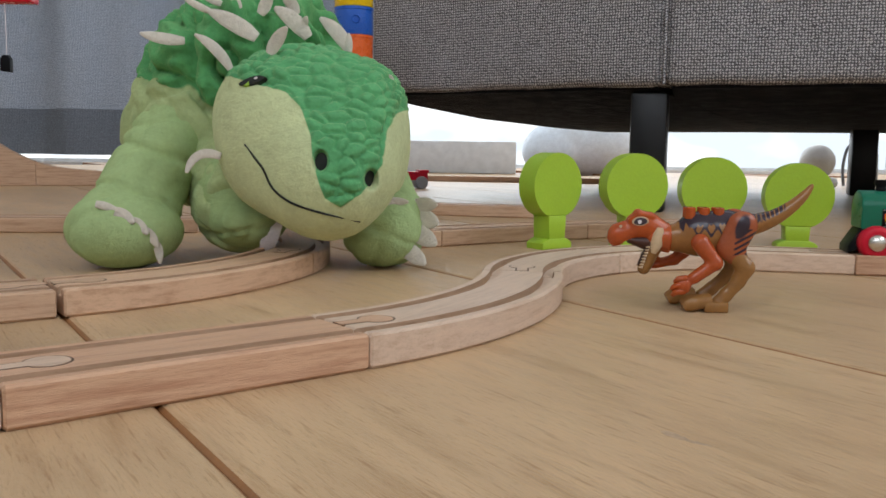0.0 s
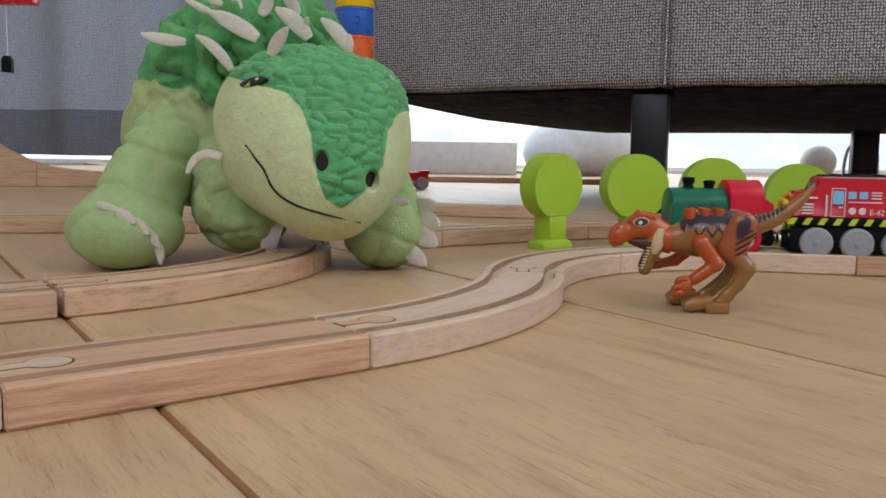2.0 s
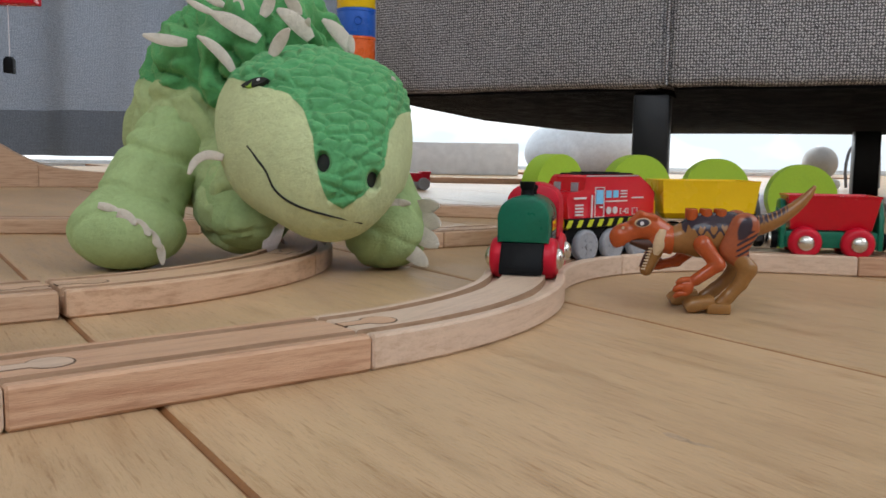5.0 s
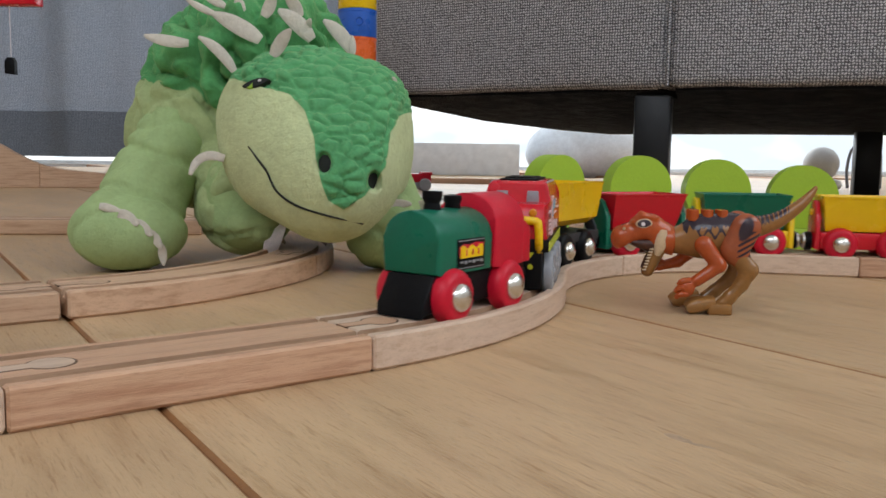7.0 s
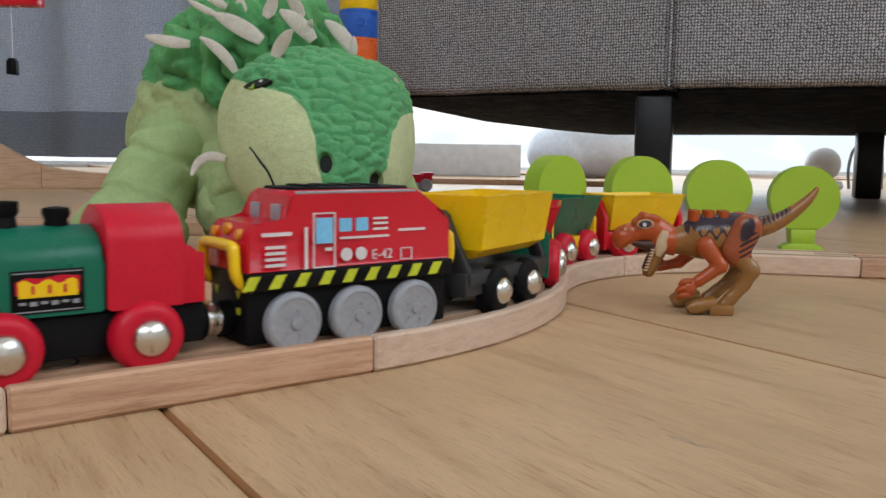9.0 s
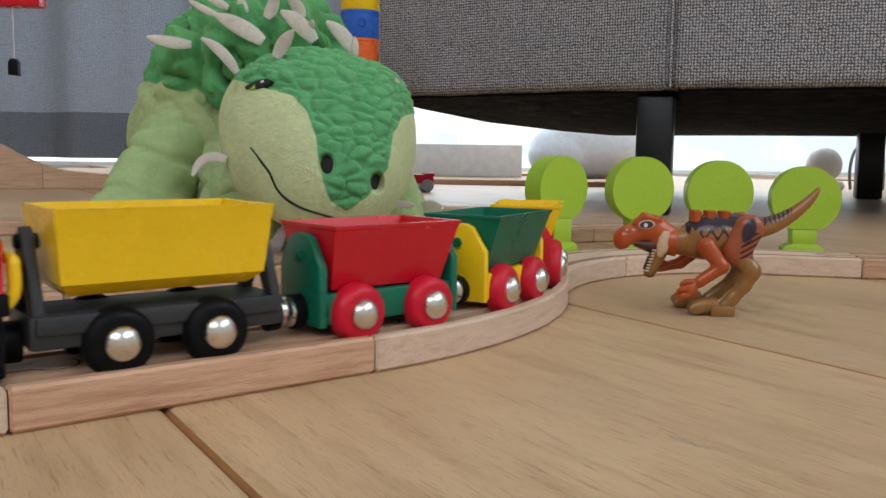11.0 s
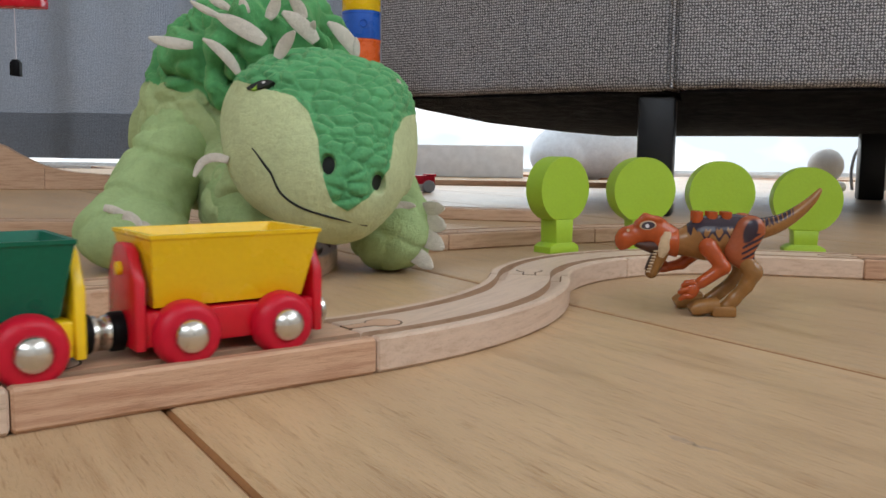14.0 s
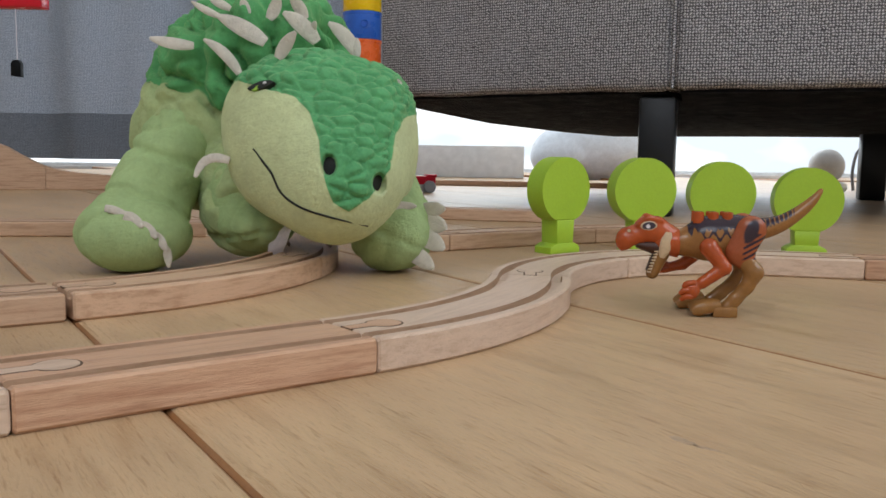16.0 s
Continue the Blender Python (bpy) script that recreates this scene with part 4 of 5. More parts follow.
    # Black patches inside the nostril holes stand for the shade there.
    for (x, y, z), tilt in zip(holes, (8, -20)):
        patch("nostril", x, z, oval(0.0046, 0.0066), tilt, THREAD, "black patch standing for the shade deep in the nostril", 0.0, 0.003, 0.0042)
    almond = [(-0.0078, -0.0012)] + [(-0.0078 + 0.0156 * k / 10, -0.0012 + 0.0036 * k / 10 + 0.0026 * math.sin(math.pi * k / 10) ** 0.8) for k in range(1, 10)]
    almond += [(0.0078, 0.0024)] + [(0.0078 - 0.0156 * k / 10, 0.0024 - 0.0036 * k / 10 - 0.0024 * math.sin(math.pi * k / 10)) for k in range(1, 10)]
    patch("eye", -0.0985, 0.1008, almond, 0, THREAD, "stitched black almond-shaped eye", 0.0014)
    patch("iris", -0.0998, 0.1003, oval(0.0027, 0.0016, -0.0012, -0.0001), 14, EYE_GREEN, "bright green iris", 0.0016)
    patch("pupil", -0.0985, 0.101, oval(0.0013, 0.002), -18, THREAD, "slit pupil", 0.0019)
    # The eye's glint is put in as a small white patch.
    patch("glint", -0.0962, 0.1023, oval(0.001, 0.0007), 20, PRINT_WHITE, "white patch standing for the eye's glint", 0.0022)
    lip = []
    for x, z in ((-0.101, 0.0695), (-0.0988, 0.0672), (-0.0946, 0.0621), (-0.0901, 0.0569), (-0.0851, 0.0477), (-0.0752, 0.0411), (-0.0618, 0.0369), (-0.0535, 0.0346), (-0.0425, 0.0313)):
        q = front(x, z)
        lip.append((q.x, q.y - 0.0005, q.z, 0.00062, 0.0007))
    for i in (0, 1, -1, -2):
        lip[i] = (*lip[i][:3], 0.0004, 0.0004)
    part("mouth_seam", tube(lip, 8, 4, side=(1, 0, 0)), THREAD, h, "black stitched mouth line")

    def felt(name, b, t, wide, bend=0.0, form=(0.6, 0.9, 1.0, 0.95, 0.72, 0.25), facing=(0, -1, 0.15)):
        """A leaf of stiff felt from its sewn end to its tip; bend: how far its middle bows to its left."""
        b, t = Vector(b), Vector(t)
        across = (t - b).cross(Vector(facing)).normalized()
        rows = []
        for k, w in enumerate(form):
            u = k / (len(form) - 1)
            q = b.lerp(t, u) - across * bend * 4 * u * (1 - u) + Vector((0, -0.0012 * math.sin(3 * u + b.x * 90), 0))
            rows.append((*q, wide * w, 0.0007))
        part(name, tube(rows, 14, 4, side=across), FELT, ob, "cream felt " + name)
    for b, t, w, k in SPIKES:
        felt("spike", b, t, w, k)
    felt("cheek_horn", (-0.1165, 0.4690, 0.0632), (-0.1335, 0.4630, 0.0545), 0.0024, -0.0055, (0.8, 1.0, 1.0, 0.95, 0.8, 0.4))
    for b, t, w in CLAWS:
        if b[0] > -0.02:
            b, t = Vector(b), Vector(t)
            felt("claw", b - (t - b) * 0.4, t + (t - b) * 0.08, w * 1.15, 0.0004, (1.0, 1.0, 0.97, 0.85, 0.62, 0.22))
        else:
            felt("claw", b, t, w, 0.0006, (0.8, 1.0, 1.0, 0.9, 0.7, 0.3))


def brick_dinosaur():
    ob = thing("toy_tyrannosaur", "orange and tan plastic toy tyrannosaur with open jaws", "toy figure", pose(0.1172, 0.3985, 0, 0, 0, -6) @ Matrix.Scale(1.025, 4))
    P = lambda rows: [tuple(v * MM for v in r) for r in rows]

    def mould(name, f, lo, hi, mats, parent, label, pick=None, step=0.6):
        """A moulded plastic part from a body given in millimetres."""
        return soft_mesh(name, lambda p: f(p / MM) * MM, [v * MM for v in lo], [v * MM for v in hi], step * MM, mats, parent,
                         (lambda x, y, z: pick(x / MM, y / MM, z / MM) * MM) if pick else None, label)

    def chain(p, *knots):
        return melt(1.2, *[limb(p, a[:3], b[:3], a[3], b[3]) for a, b in zip(knots, knots[1:])])

    def flat(p, y0, k):
        """The same space with its width stretched, to make a limb slimmer sideways."""
        return np.stack([p[..., 0], (p[..., 1] - y0) * k, p[..., 2]], -1)

    def torso(p):
        q = flat(p, 0, 1.12)
        return melt(3.0, limb(q, (-13, 0, 31.2), (0, 0, 32.8), 5.8, 8.8), limb(q, (0, 0, 32.8), (9, 0, 33.6), 8.8, 9.4), ball(q, (12.5, 0, 35), (9.5, 8.6, 9.3)), ball(q, (2.5, 0, 36), (11, 8.6, 7.6)))

    def back_print(x, y, z):
        top = 37.2 + 0.09 * x + 1.1 * np.sin(x * 1.35 + y * 0.5) + 0.9 * np.sin(x * 2.7)
        swirl = 0.9 - np.abs(z - 35.4 - 1.8 * np.sin(x * 1.15)) - 0.25 * np.maximum(0, np.abs(x - 3) - 5)
        return np.maximum(np.minimum(z - top, x + 9), swirl)
    mould("body", torso, (-20, -12, 20), (25, 12, 48), [TAN_PRINT], ob, "tan body with dark printed stripes on the back", back_print)
    mould("collar", lambda p: np.maximum(limb(p, (-18, 0, 32), (-12.6, 0, 31.2), 6.2, 6.7), p[..., 0] + 12.4), (-26, -8, 22), (-11, 8, 41), [ORANGE], ob, "orange neck collar")

    def tail_line(x):
        return np.interp(x, [20, 26, 33, 40, 45, 48], [37.6, 38.9, 41.8, 46.8, 51.8, 56])
    mould("tail", lambda p: chain(p, *spline(((18, 0, 37.4, 5.1), (26, 0, 38.9, 4.0), (33, 0, 41.8, 3.2), (40, 0, 46.8, 2.4), (45, 0, 51.8, 1.6), (48, 0, 56.2, 0.6)), 4)), (13, -6, 31), (50, 6, 58),
          [TAN_PRINT], ob, "tan tapering tail, striped along its top", lambda x, y, z: np.minimum(np.minimum(z - tail_line(x) - 0.7 - 0.6 * np.sin(x * 3.3), 36.5 - x), 0.55 + np.sin(x * 3.3)))

    def skull(p):
        q = flat(p, 0, 1.08)
        d = melt(2.2, ball(q, (-24.2, 0, 37.4), (6.4, 5.8, 5.6)), limb(q, (-27, 0, 35.8), (-34, 0, 33.2), 4.9, 4.9), ball(q, (-36.0, 0, 31.6), (4.2, 4.6, 4.9)), limb(q, (-22, 0, 36.5), (-16, 0, 32.5), 5.9, 6.2))
        ridge = np.abs(p[..., 1])
        side = np.stack([p[..., 0], ridge, p[..., 2]], -1)
        d = melt(1.4, d, limb(side, (-30.5, 3.4, 39.2), (-26.5, 4.2, 42.2), 1.2, 1.5), limb(side, (-26.5, 4.2, 42.2), (-21, 4.2, 41.4), 1.5, 1.1))
        d = melt(1.0, d, ball(side, (-34.2, 2.6, 36.6), (2.0, 1.5, 1.5)))
        gape = np.interp(p[..., 0], [-40, -36.4, -34, -32.5, -28, -23, -19, -16], [25.5, 27.3, 28, 29.6, 30.2, 29.4, 26, 20]) + 0.25 * np.sin(p[..., 0] * 5.5)
        return np.maximum(d, gape - p[..., 2])
    head = mould("head", skull, (-43, -8, 20), (-9, 8, 46), [ORANGE], ob, "orange upper head with heavy brows", step=0.5)
    for y in (-1, 1):
        almond = lambda k: [(-0.0262 + k * 3.6 * MM * math.cos(radians(a)), 0.0388 + k * (2.3 if a < 180 else 1.8) * MM * math.sin(radians(a)) + 0.0002 * math.cos(radians(a))) for a in range(0, 360, 18)]
        part("eye_patch", prism(almond(1.02), *sorted((3.6 * y * MM, 5.75 * y * MM)), "y", 0.0002), PRINT_CREAM, head, "pale printed patch round the eye")
        part("eye", prism(almond(0.82), *sorted((3.8 * y * MM, 5.95 * y * MM)), "y", 0.0002), PURPLE, head, "dark almond-shaped eye")
        part("glint", lathe([(5.8 * y * MM, 0.0009), (6.1 * y * MM, 0.0009), (6.15 * y * MM, 0)], 10, at=(-0.0266, 0, 0.0387)), PRINT_WHITE, head, "white eye glint")
        part("nostril", lathe([(3.0 * y * MM, 0.0008), (4.5 * y * MM, 0.0007), (4.5 * y * MM, 0)], 8, at=(-0.0347, 0, 0.0364)), PRINT_CREAM, head, "pale nostril print")
    part("mouth", tube(P([(-15, 0, 30, 4.6, 4), (-20, 0, 29.2, 4.8, 4.4), (-26, 0, 29.6, 4.0, 2.8), (-31, 0, 30.4, 3.2, 1.6)]), 14), MOUTH, ob, "dark brown open mouth")

    def lower(p):
        d = limb(flat(p, 0, 0.72), (-17.5, 0, 31), (-23.4, 0, 17.4), 4.0, 2.9)
        return np.maximum(d, -limb(flat(p, 0, 0.9), (-24, 0, 29), (-27, 0, 19), 3.0, 2.2))
    jaw = mould("jaw", lower, (-30, -7, 12), (-11, 7, 38), [TAN], ob, "tan lower jaw hanging open", step=0.5)
    part("palate", tube(P([(-21, 0, 27.5, 3.2, 1.6), (-23.6, 0, 22.5, 3.0, 1.5), (-25.4, 0, 18.4, 2.2, 1.2)]), 12), MOUTH, jaw, "brown inside of the jaw")
    for y in (-1, 1):
        part("cheek", tube(P([(-17.6, 4.9 * y, 36.2, 1.0, 1.5), (-18, 5.3 * y, 33, 1.2, 2.6), (-19, 5.3 * y, 28.5, 1.2, 2.5), (-20, 4.8 * y, 24.8, 0.8, 1.2)]), 14, side=(0, 1, 0)), PRINT_CREAM, jaw, "cream printed cheek plate")
        for k in range(8):
            x, z = -22.6 - k * 0.42, 27.4 - k * 1.32
            part("tooth", lathe([(0.0012, 0.0006), (-0.0006, 0.0003), (-0.0008, 0)], 6, "x", at=(x * MM, 4.0 * y * MM, z * MM)), PRINT_CREAM, jaw)
    for x in (-4.4, 1.8, 8.0):
        for y in (-2.6, 2.6):
            part("stud", lathe([(0.0405, 0.0024), (0.0452, 0.0024), (0.0455, 0.0021), (0.0455, 0)], 16, "z", at=(x * MM, y * MM, 0)), ORANGE, ob, "orange round stud")
    for y, dx in ((-1, 0), (1, -4)):
        def thigh(p):
            return melt(2.0, limb(flat(p, 9 * y, 1.75), (17, 0, 38.2), (12.6, 0, 28.6), 6.5, 6.0), limb(flat(p, 9 * y, 1.6), (12.6, 0, 28.6), (15.5, 0, 24.5), 5.2, 4.2))

        def thigh_print(x, w, z):
            blot = 1 - ((x - 16.4 - 0.25 * (z - 38)) / 2.9) ** 2 - ((z - 38) / 5.2) ** 2
            bars = np.minimum(np.minimum(np.sin((z - 0.55 * x) * 2.5) - 0.05, 37 - z), np.minimum(x - 13.2 - 0.1 * (z - 30), z - 25.5))
            return np.maximum(blot, bars)
        leg = mould("thigh", thigh, (3, 9 * y - 6, 17), (26, 9 * y + 6, 47), [RUST_PRINT], ob, "rust-orange thigh with dark printed bars", thigh_print)

        def shin(p):
            q = flat(p, 9 * y, 1.25)
            return chain(q, (14.5, 0, 25.5, 3.8), (19.0, 0, 19.8, 4.1), (16.4 + dx * 0.3, 0, 13.6, 3.1), (11.5 + dx * 0.7, 0, 7.6, 2.9), (8.5 + dx, 0, 4.0, 3.2))
        part_leg = mould("shin", shin, (2, 9 * y - 6, -0.5), (26, 9 * y + 6, 31), [TAN], ob, "tan lower leg bent at the hock")
        part("heel", box((1.8 + dx) * MM, (12.2 + dx) * MM, (9 * y - 4.3) * MM, (9 * y + 4.3) * MM, 0.0, 0.0048, 0.0009), TAN, part_leg, "tan square heel block")
        for t in (-2.9, 0, 2.9):
            part("toe", tube(P([(5 + dx, 9 * y + t * 0.8, 5.2, 1.7, 2.6), (0 + dx, 9 * y + t, 4.4, 1.7, 2.9), (-4.6 + dx, 9 * y + t * 1.2, 3.3, 1.6, 3.0), (-7.2 + dx, 9 * y + t * 1.3, 2.2, 1.1, 1.7)]), 12, 3), TAN, part_leg, "tan toe")
        if y < 0:
            f = lambda p: melt(1.0, chain(p, (-0.5, -9.4, 30.3, 4.2), (6.0, -11.2, 21.8, 3.0), (-3.4, -11.5, 14.8, 2.6)), ball(p, (-7.6, -11.5, 11.8), (3.6, 3.1, 4.2)))
            lo, hi, tips = (-14, -16, 5), (11, -3, 37), ((14.6, -10.4), (11.6, -11.6), (8.8, -11.2))
        else:
            f = lambda p: melt(1.0, chain(p, (-2, 8.4, 27, 3.6), (-8.5, 9.5, 20.5, 2.5), (-15, 9.4, 18.8, 2.2)), ball(p, (-17.2, 9.4, 18.6), (2.6, 2.6, 2.6)))
            lo, hi, tips = (-21, 4, 14), (3, 14, 32), ((20, -19.4), (17.6, -19.6))
        arm = mould("arm", f, lo, hi, [ORANGE], ob, "orange bent arm")
        for z, x in tips:
            w = -11.5 if y < 0 else 9.4
            part("finger", tube(P([(x + 4, w - 1.2, z + 0.4, 1.5, 1.5), (x + 0.6, w - 1.6, z, 1.5, 1.4), (x - 0.8, w - 0.6, z - 1.6, 1.0, 1.0)]), 10, 3), ORANGE, arm, "blunt orange finger")


# ---- furniture and the rest ----
def sofa():
    def module(name, x, y, turn, wide, legs):
        ob = thing(name, "grey woven fabric sofa section on black metal legs", "sofa", pose(x, y, 0, 0, 0, turn), "sofa sections")
        bm = box(0.002, wide - 0.002, 0.0, 0.85, 0.149, 0.52, 0.012, segments=3)
        bmesh.ops.subdivide_edges(bm, edges=[e for e in bm.edges if e.calc_length() > 0.2], cuts=14, use_grid_fill=True)
        for v in bm.verts:
            v.co.y += 0.004 * noise.noise(v.co * 7)
            v.co.z += 0.0025 * noise.noise(v.co * 11 + Vector((5, 0, 0))) if v.co.z < 0.21 else 0
        part("upholstery", bm, SOFA, ob, "grey woven upholstery")
        part("piping", tube([(0.0015, -0.0005, 0.15, 0.0022, 0.0022), (0.0015, -0.0015, 0.3, 0.0022, 0.0022), (0.0015, -0.0005, 0.49, 0.0022, 0.0022)], 8, 3), SOFA, ob, "sewn corner seam")
        bm = prism([(0.012, 0.1495), (0.84, 0.1495), (0.84, 0.115), (0.6, 0.117), (0.3, 0.124), (0.1, 0.137), (0.012, 0.146)], 0.01, wide - 0.01, "x")
        part("dust_cover", bm, BLACK_CLOTH, ob, "sagging black dust cover")
        for lx, ly in legs:
            part("leg", box(lx - 0.0215, lx + 0.0215, ly - 0.0215, ly + 0.0215, 0.0, 0.142, 0.004), BLACK_METAL, ob, "square black metal leg")
    module("sofa_section", -0.108, 1.252, -33.1, 0.427, ((0.13, 0.78),))
    module("sofa_section", 0.25, 1.018, -17.5, 0.72, ((-0.016, 0.045), (0.311, 0.677), (0.68, 0.08)))


def curtains():
    """Grey curtains that stop short of the floor; the light shows under them."""
    ob = thing("curtain", "grey-blue woven curtain hanging just above the floor", "curtain")
    def sheet(x0, x1, y, z0, z1, deep, phase):
        bm, cols = bmesh.new(), []
        n = int((x1 - x0) / 0.012)
        for i in range(n + 1):
            x = x0 + (x1 - x0) * i / n
            d = y + deep * (math.sin(x * 19 + phase) + 0.5 * math.sin(x * 43 + 1.7))
            cols.append([bm.verts.new((x, d + o, z)) for z, o in ((z0, 0), (z1, 0), (z1, 0.003), (z0, 0.003))])
        for p, q in zip(cols, cols[1:]):
            for k in range(4):
                bm.faces.new((p[k], q[k], q[(k + 1) % 4], p[(k + 1) % 4]))
        bm.faces.new(cols[0]), bm.faces.new(list(reversed(cols[-1])))
        return bm
    part("curtain_cloth", sheet(-1.7, -0.103, 1.9, 0.147, 2.3, 0.026, 0.4), CURTAIN, ob, "grey-blue woven cloth")
    part("hem", sheet(-1.7, -0.103, 1.897, 0.05, 0.1475, 0.0255, 0.4), CURTAIN_HEM, ob, "dark grey lower band")
    part("curtain_rail", box(-1.7, -0.2, 1.88, 1.92, 2.3, 2.33, 0.004), WHITE, ob, "white curtain rail")


def cup_tower():
    ob = thing("cup_tower", "tower of stacked yellow, blue and orange plastic cups", "stacking toy", pose(-0.114, 1.1, 0))
    z, cols = 0.0, [CUP_BLUE, RED_GLOSS, YELLOW, GREEN, CUP_BLUE, CUP_ORANGE, CUP_BLUE, YELLOW]
    tops = [0.025, 0.05, 0.075, 0.1, 0.135, 0.2095, 0.2433, 0.279]
    for k, (mat, top) in enumerate(zip(cols, tops)):
        r = 0.0238
        prof = [(z, 0), (z, r - 0.0006), (z + 0.001, r), (top - 0.004, r - 0.0004), (top - 0.0035, r + 0.0004), (top - 0.0004, r + 0.0004), (top - 0.0002, r - 0.001), (top - 0.0002, 0)]
        c = part("cup", lathe(prof, 32, "z"), mat, ob)
        if k == 6:
            bm = lathe([(-r - 0.0012, 0.0052), (-r - 0.0022, 0.0046), (-r - 0.0012, 0.0036), (-r + 0.0006, 0.0036)], 24, at=(0.005, 0.0012, 0.227))
            part("emblem", bm, CUP_BLUE, c, "raised round emblem")
        z = top


def crane():
    ob = thing("toy_crane", "red toy crane with a black hook on a string", "toy crane", pose(-0.4976, 1.0, 0))
    part("boom", box(-0.16, 0.036, -0.012, 0.012, 0.2275, 0.245, 0.002), RED_GLOSS, ob, "red crane boom")
    part("mast", box(-0.16, -0.12, -0.02, 0.02, 0.02, 0.2275, 0.003), RED_GLOSS, ob, "red crane mast")
    part("base", box(-0.18, -0.1, -0.04, 0.04, 0.0, 0.02, 0.004), BLACK, ob, "black crane base")
    part("string", tube([(0.002, 0, 0.228, 0.0005, 0.0005), (0.0022, 0, 0.198, 0.0005, 0.0005), (0.002, 0, 0.17, 0.0005, 0.0005)], 6, 2), PRINT_WHITE, ob, "white string")
    hook = part("hook_block", prism([(-0.0045, 0.1525), (0.007, 0.151), (0.0072, 0.1665), (0.0045, 0.1705), (-0.001, 0.1705), (-0.0042, 0.1665)], -0.004, 0.004, "y", 0.0008), BLACK, ob, "black hook block")


def far_things():
    wag = thing("toy_wagon", "small red toy wagon with a grey wheel, far back", "toy train", pose(-0.061, 1.6, 0, 0, 0, 15) @ Matrix.Scale(1.2, 4))
    part("wagon_body", box(-0.03, 0.024, -0.012, 0.012, 0.013, 0.026, 0.001), RED, wag)
    part("wagon_end", box(0.01, 0.026, -0.012, 0.012, 0.024, 0.0285, 0.001), RED, wag)
    for x in (-0.017, 0.014):
        part("wheel", lathe([(-0.017, 0), (-0.017, 0.0085), (-0.0155, 0.0095), (0.0155, 0.0095), (0.017, 0.0085), (0.017, 0)], 20, at=(x, 0, 0.0095)), GREY, wag)
    solo("white_box", box(-0.16, 0.222, 2.7, 2.9, 0.0, 0.099, 0.004), WHITE, "low white box on the floor behind the sofa", "box")
    def cushion(p):
        return melt(0.05, ball(p, (0.47, 2.95, 0.09), (0.19, 0.14, 0.105)), ball(p, (0.36, 2.9, 0.07), (0.1, 0.1, 0.075)))
    bag = thing("floor_cushion", "pale grey floor cushion behind the sofa", "cushion")
    soft_mesh("cushion_cover", cushion, (0.15, 2.7, -0.012), (0.75, 3.2, 0.24), 0.012, [FELT_GREY], bag, None, "", 0.008, 6.0)
    solo("ball", lathe([(0.0, 0)] + [(0.037 - 0.037 * math.cos(radians(a)), 0.037 * math.sin(radians(a))) for a in range(12, 180, 12)] + [(0.074, 0)], 28, "z", at=(0.81, 1.9, 0.02)), WHITE, "small grey ball behind the toy trees", "ball")
    ring = [(0.032 * math.cos(radians(a)), 0.032 * math.sin(radians(a)), 0.012, 0.012, 0.012) for a in range(0, 361, 30)]
    solo("ball_ring", tube(ring, 8, 3, side=(0, 0, 1)), WHITE, "white ring under the grey ball", "ring", pose(0.81, 1.9, 0))
    cable = [(0.87, 1.9, 0.005, 0.0035, 0.0035), (0.866, 1.9, 0.045, 0.0035, 0.0035), (0.873, 1.9, 0.085, 0.0035, 0.0035), (0.89, 1.9, 0.1, 0.0035, 0.0035), (0.91, 1.9, 0.105, 0.0035, 0.0035), (0.94, 1.91, 0.09, 0.0035, 0.0035), (0.95, 1.92, 0.004, 0.0035, 0.0035)]
    solo("cable", tube(cable, 8, 4), GREY, "grey cable looped up from the floor", "cable")


def scuff(x, y, w, h, turn):
    edge = [(w * (1 + 0.35 * noise.noise(Vector((math.cos(a) * 2, math.sin(a) * 2, 3)))) * math.cos(a), h * (1 + 0.35 * noise.noise(Vector((math.cos(a) * 2, math.sin(a) * 2, 8)))) * math.sin(a)) for a in [2 * math.pi * k / 28 for k in range(28)]]
    solo("floor_stain", prism(edge, -0.0004, 0.00005, "z"), SCUFF, "small greyish scuff in the oak floorboard", "stain", pose(x, y, 0, 0, 0, turn))


SCUFF = paint("scuffed_oak", (0.44, 0.3, 0.19), 0.35, vary=0.4)
FELT_GREY = plush_cloth("cushion_grey", (0.78, 0.83, 0.9))
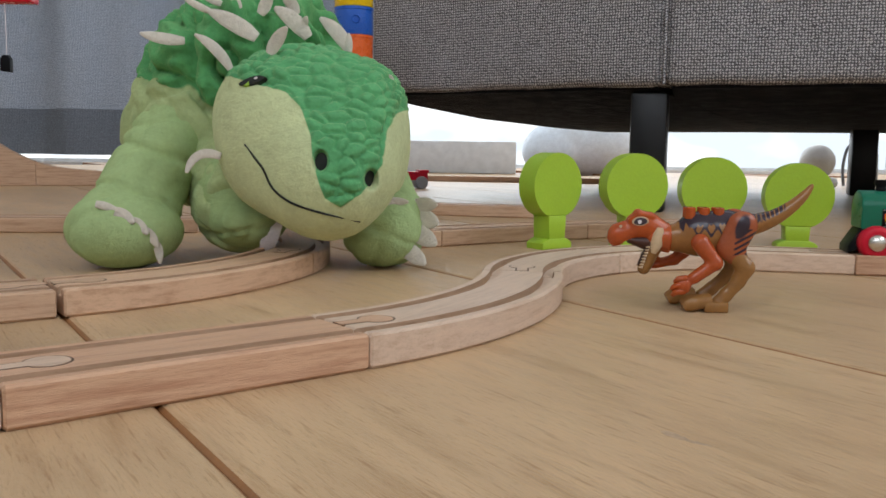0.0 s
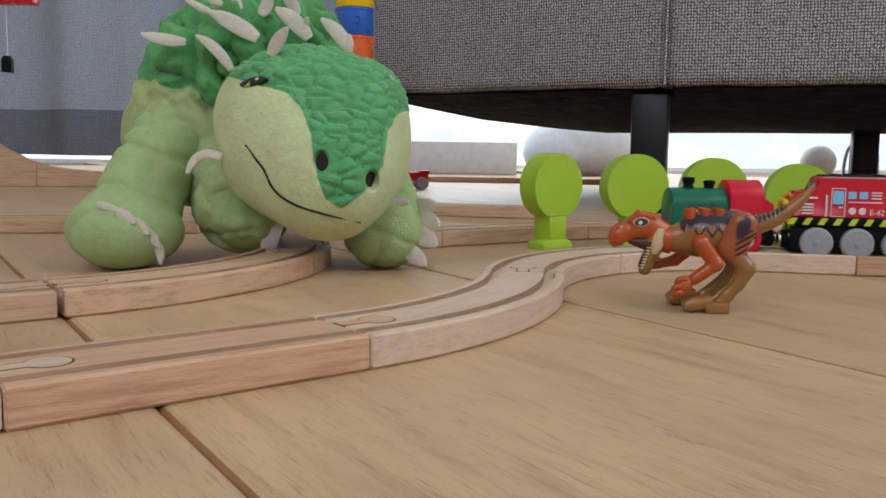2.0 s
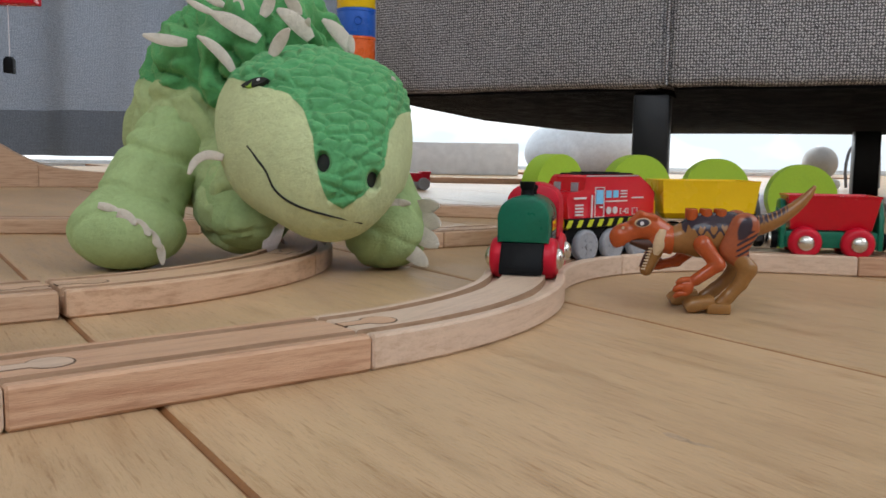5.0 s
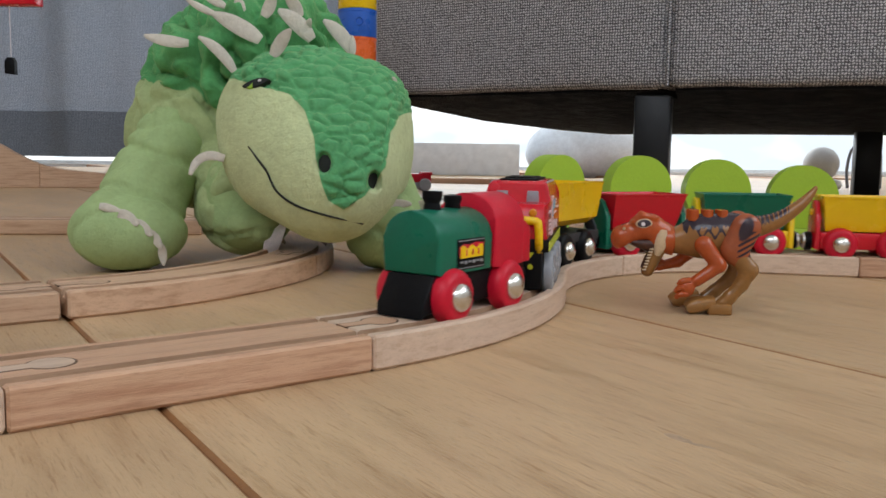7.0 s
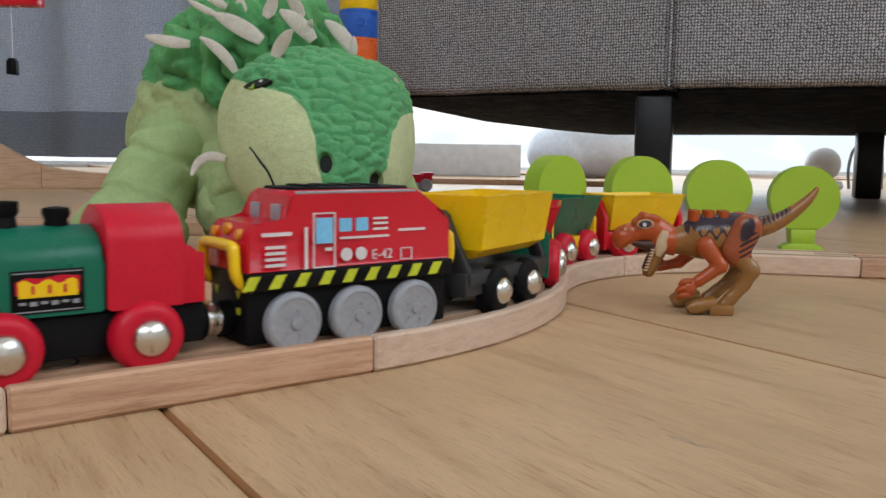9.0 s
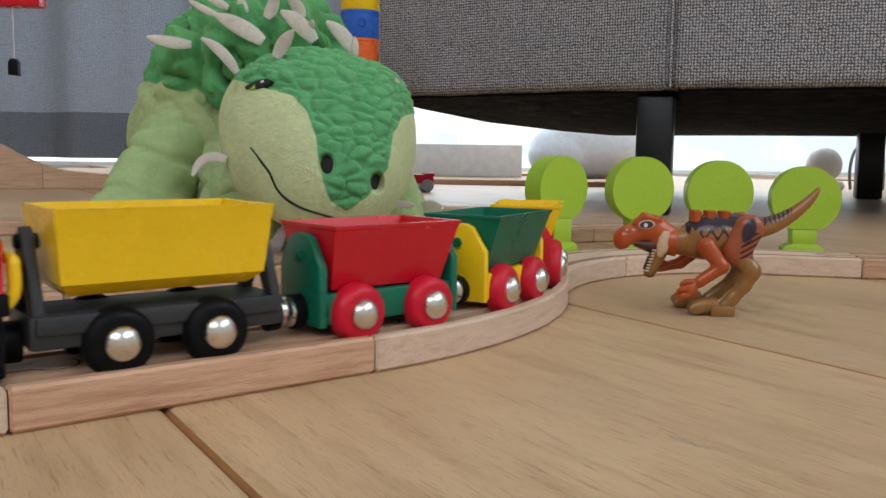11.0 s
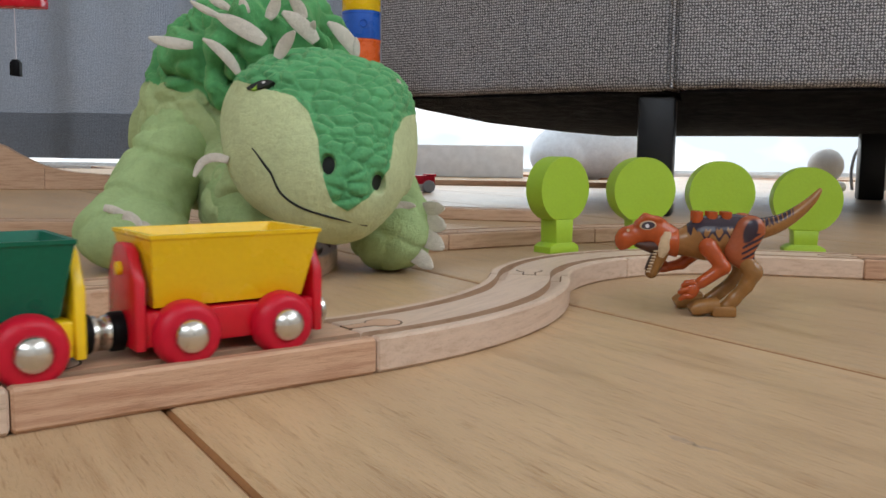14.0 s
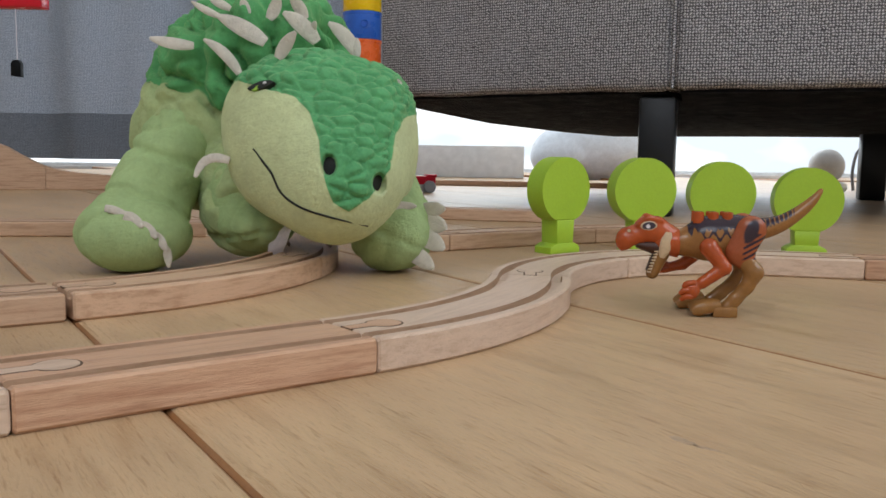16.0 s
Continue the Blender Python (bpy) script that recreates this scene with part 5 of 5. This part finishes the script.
# felt spikes: sewn end, tip, half width, bow
SPIKES = (
    ((-0.1509, 0.5240, 0.1286), (-0.1745, 0.5200, 0.1319), 0.0034, 0.0008),
    ((-0.1224, 0.5170, 0.1121), (-0.1424, 0.5140, 0.1311), 0.0032, -0.0022),
    ((-0.1080, 0.5190, 0.1301), (-0.1350, 0.5160, 0.1445), 0.0048, -0.001),
    ((-0.1330, 0.5200, 0.1440), (-0.1500, 0.5180, 0.1525), 0.0021, 0.0006),
    ((-0.0928, 0.4765, 0.1169), (-0.0825, 0.4740, 0.1302), 0.0037, 0.0006),
    ((-0.1191, 0.5270, 0.1470), (-0.1225, 0.5240, 0.1560), 0.0028, 0.0006),
    ((-0.1070, 0.5240, 0.1440), (-0.1008, 0.5210, 0.1575), 0.0037, -0.0006),
    ((-0.0796, 0.5250, 0.1315), (-0.0982, 0.5220, 0.1474), 0.0047, -0.0016),
    ((-0.0583, 0.5460, 0.1270), (-0.0755, 0.5430, 0.1453), 0.0044, -0.0018),
    ((-0.0561, 0.5280, 0.1235), (-0.0566, 0.5260, 0.1345), 0.0022, 0.0),
    ((-0.0830, 0.5260, 0.1370), (-0.0800, 0.5240, 0.1430), 0.0022, 0.0),
    ((-0.1299, 0.5280, 0.1500), (-0.1420, 0.5250, 0.1558), 0.0026, 0.0),
    ((-0.0871, 0.5280, 0.1450), (-0.0949, 0.5250, 0.1572), 0.0036, -0.001),
    ((-0.0285, 0.4860, 0.1045), (-0.0312, 0.4830, 0.1075), 0.0016, 0.0))
# felt claws of both forefeet: one end, other end, half width
CLAWS = (((-0.1845, 0.4740, 0.0372), (-0.1715, 0.4715, 0.0325), 0.0022), ((-0.1735, 0.4705, 0.0336), (-0.1635, 0.4700, 0.0275), 0.0030), ((-0.1652, 0.4705, 0.0288), (-0.1570, 0.4730, 0.0215), 0.0028),
         ((-0.1590, 0.4730, 0.0235), (-0.1530, 0.4770, 0.0140), 0.0026), ((-0.1545, 0.4770, 0.0160), (-0.1530, 0.4800, 0.0050), 0.0024),
         ((-0.0345, 0.4975, 0.0380), (-0.0200, 0.5000, 0.0388), 0.0026), ((-0.0125, 0.5080, 0.0360), (-0.0045, 0.5040, 0.0375), 0.0042),
         ((-0.0110, 0.5050, 0.0285), (-0.0035, 0.5010, 0.0270), 0.0048), ((-0.0120, 0.5010, 0.0195), (-0.0045, 0.4970, 0.0155), 0.0046), ((-0.0180, 0.4980, 0.0100), (-0.0105, 0.4940, 0.0050), 0.0042))

room()
floor()
railway()
sofa()
curtains()
plush_dinosaur()
toy_trees()
brick_dinosaur()
cup_tower()
crane()
far_things()
scuff(0.0592, 0.2135, 0.0045, 0.0016, -57)
scuff(0.0635, 0.208, 0.0035, 0.001, -40)
TRAIN = ((steam_engine(), 0.0184, 0.0184), (diesel_engine(), 0.1042, 0.021), (hopper_wagon(), 0.184, 0.0138),
         (tipper_wagon(GREEN, RED_GLOSS, GREEN, "green wooden toy wagon with a red tipping bin"), 0.261, 0.015),
         (tipper_wagon(YELLOW, GREEN, GREEN, "yellow wooden toy wagon with a green tipping bin"), 0.332, 0.015),
         (tipper_wagon(RED_GLOSS, YELLOW, YELLOW, "red wooden toy wagon with a yellow tipping bin"), 0.4035, 0.015))
# where the first axle stands on the line at each time
LEAD = ((0.0, 0.4486), (0.5, 0.4195), (1.0, 0.39), (1.5, 0.3615), (2.0, 0.3335), (2.5, 0.3035), (3.0, 0.2715), (3.5, 0.2425), (4.0, 0.2165), (6.5, 0.0765), (7.0, 0.038),
        (7.5, -0.0018), (8.0, -0.036), (8.5, -0.0725), (9.0, -0.1075), (11.5, -0.284), (12.5, -0.3495), (14.0, -0.4485), (15.0, -0.516), (16.0, -0.585))


def lead_at(t):
    rows = spline(LEAD, 12)
    return float(np.interp(t, [r[0] for r in rows], [r[1] for r in rows]))


def motions():
    times = [0.2 * k for k in range(81)]
    for (ob, wheels), back, half in TRAIN:
        rows, rolls = [], []
        for t in times:
            s = lead_at(t) + back
            fx, fy, _ = line_at(s - half)
            bx, by, _ = line_at(s + half)
            rows.append((t, pose((fx + bx) / 2, (fy + by) / 2, 0, 0, 0, math.degrees(math.atan2(fy - by, fx - bx)))))
            rolls.append((t, lead_at(0) - lead_at(t)))
        walk(ob, rows)
        for w, r in wheels:
            x, y, z = w.matrix_basis.translation
            walk(w, [(t, pose(x, y, z, 0, math.degrees(d / r), 0)) for t, d in rolls])


motions()
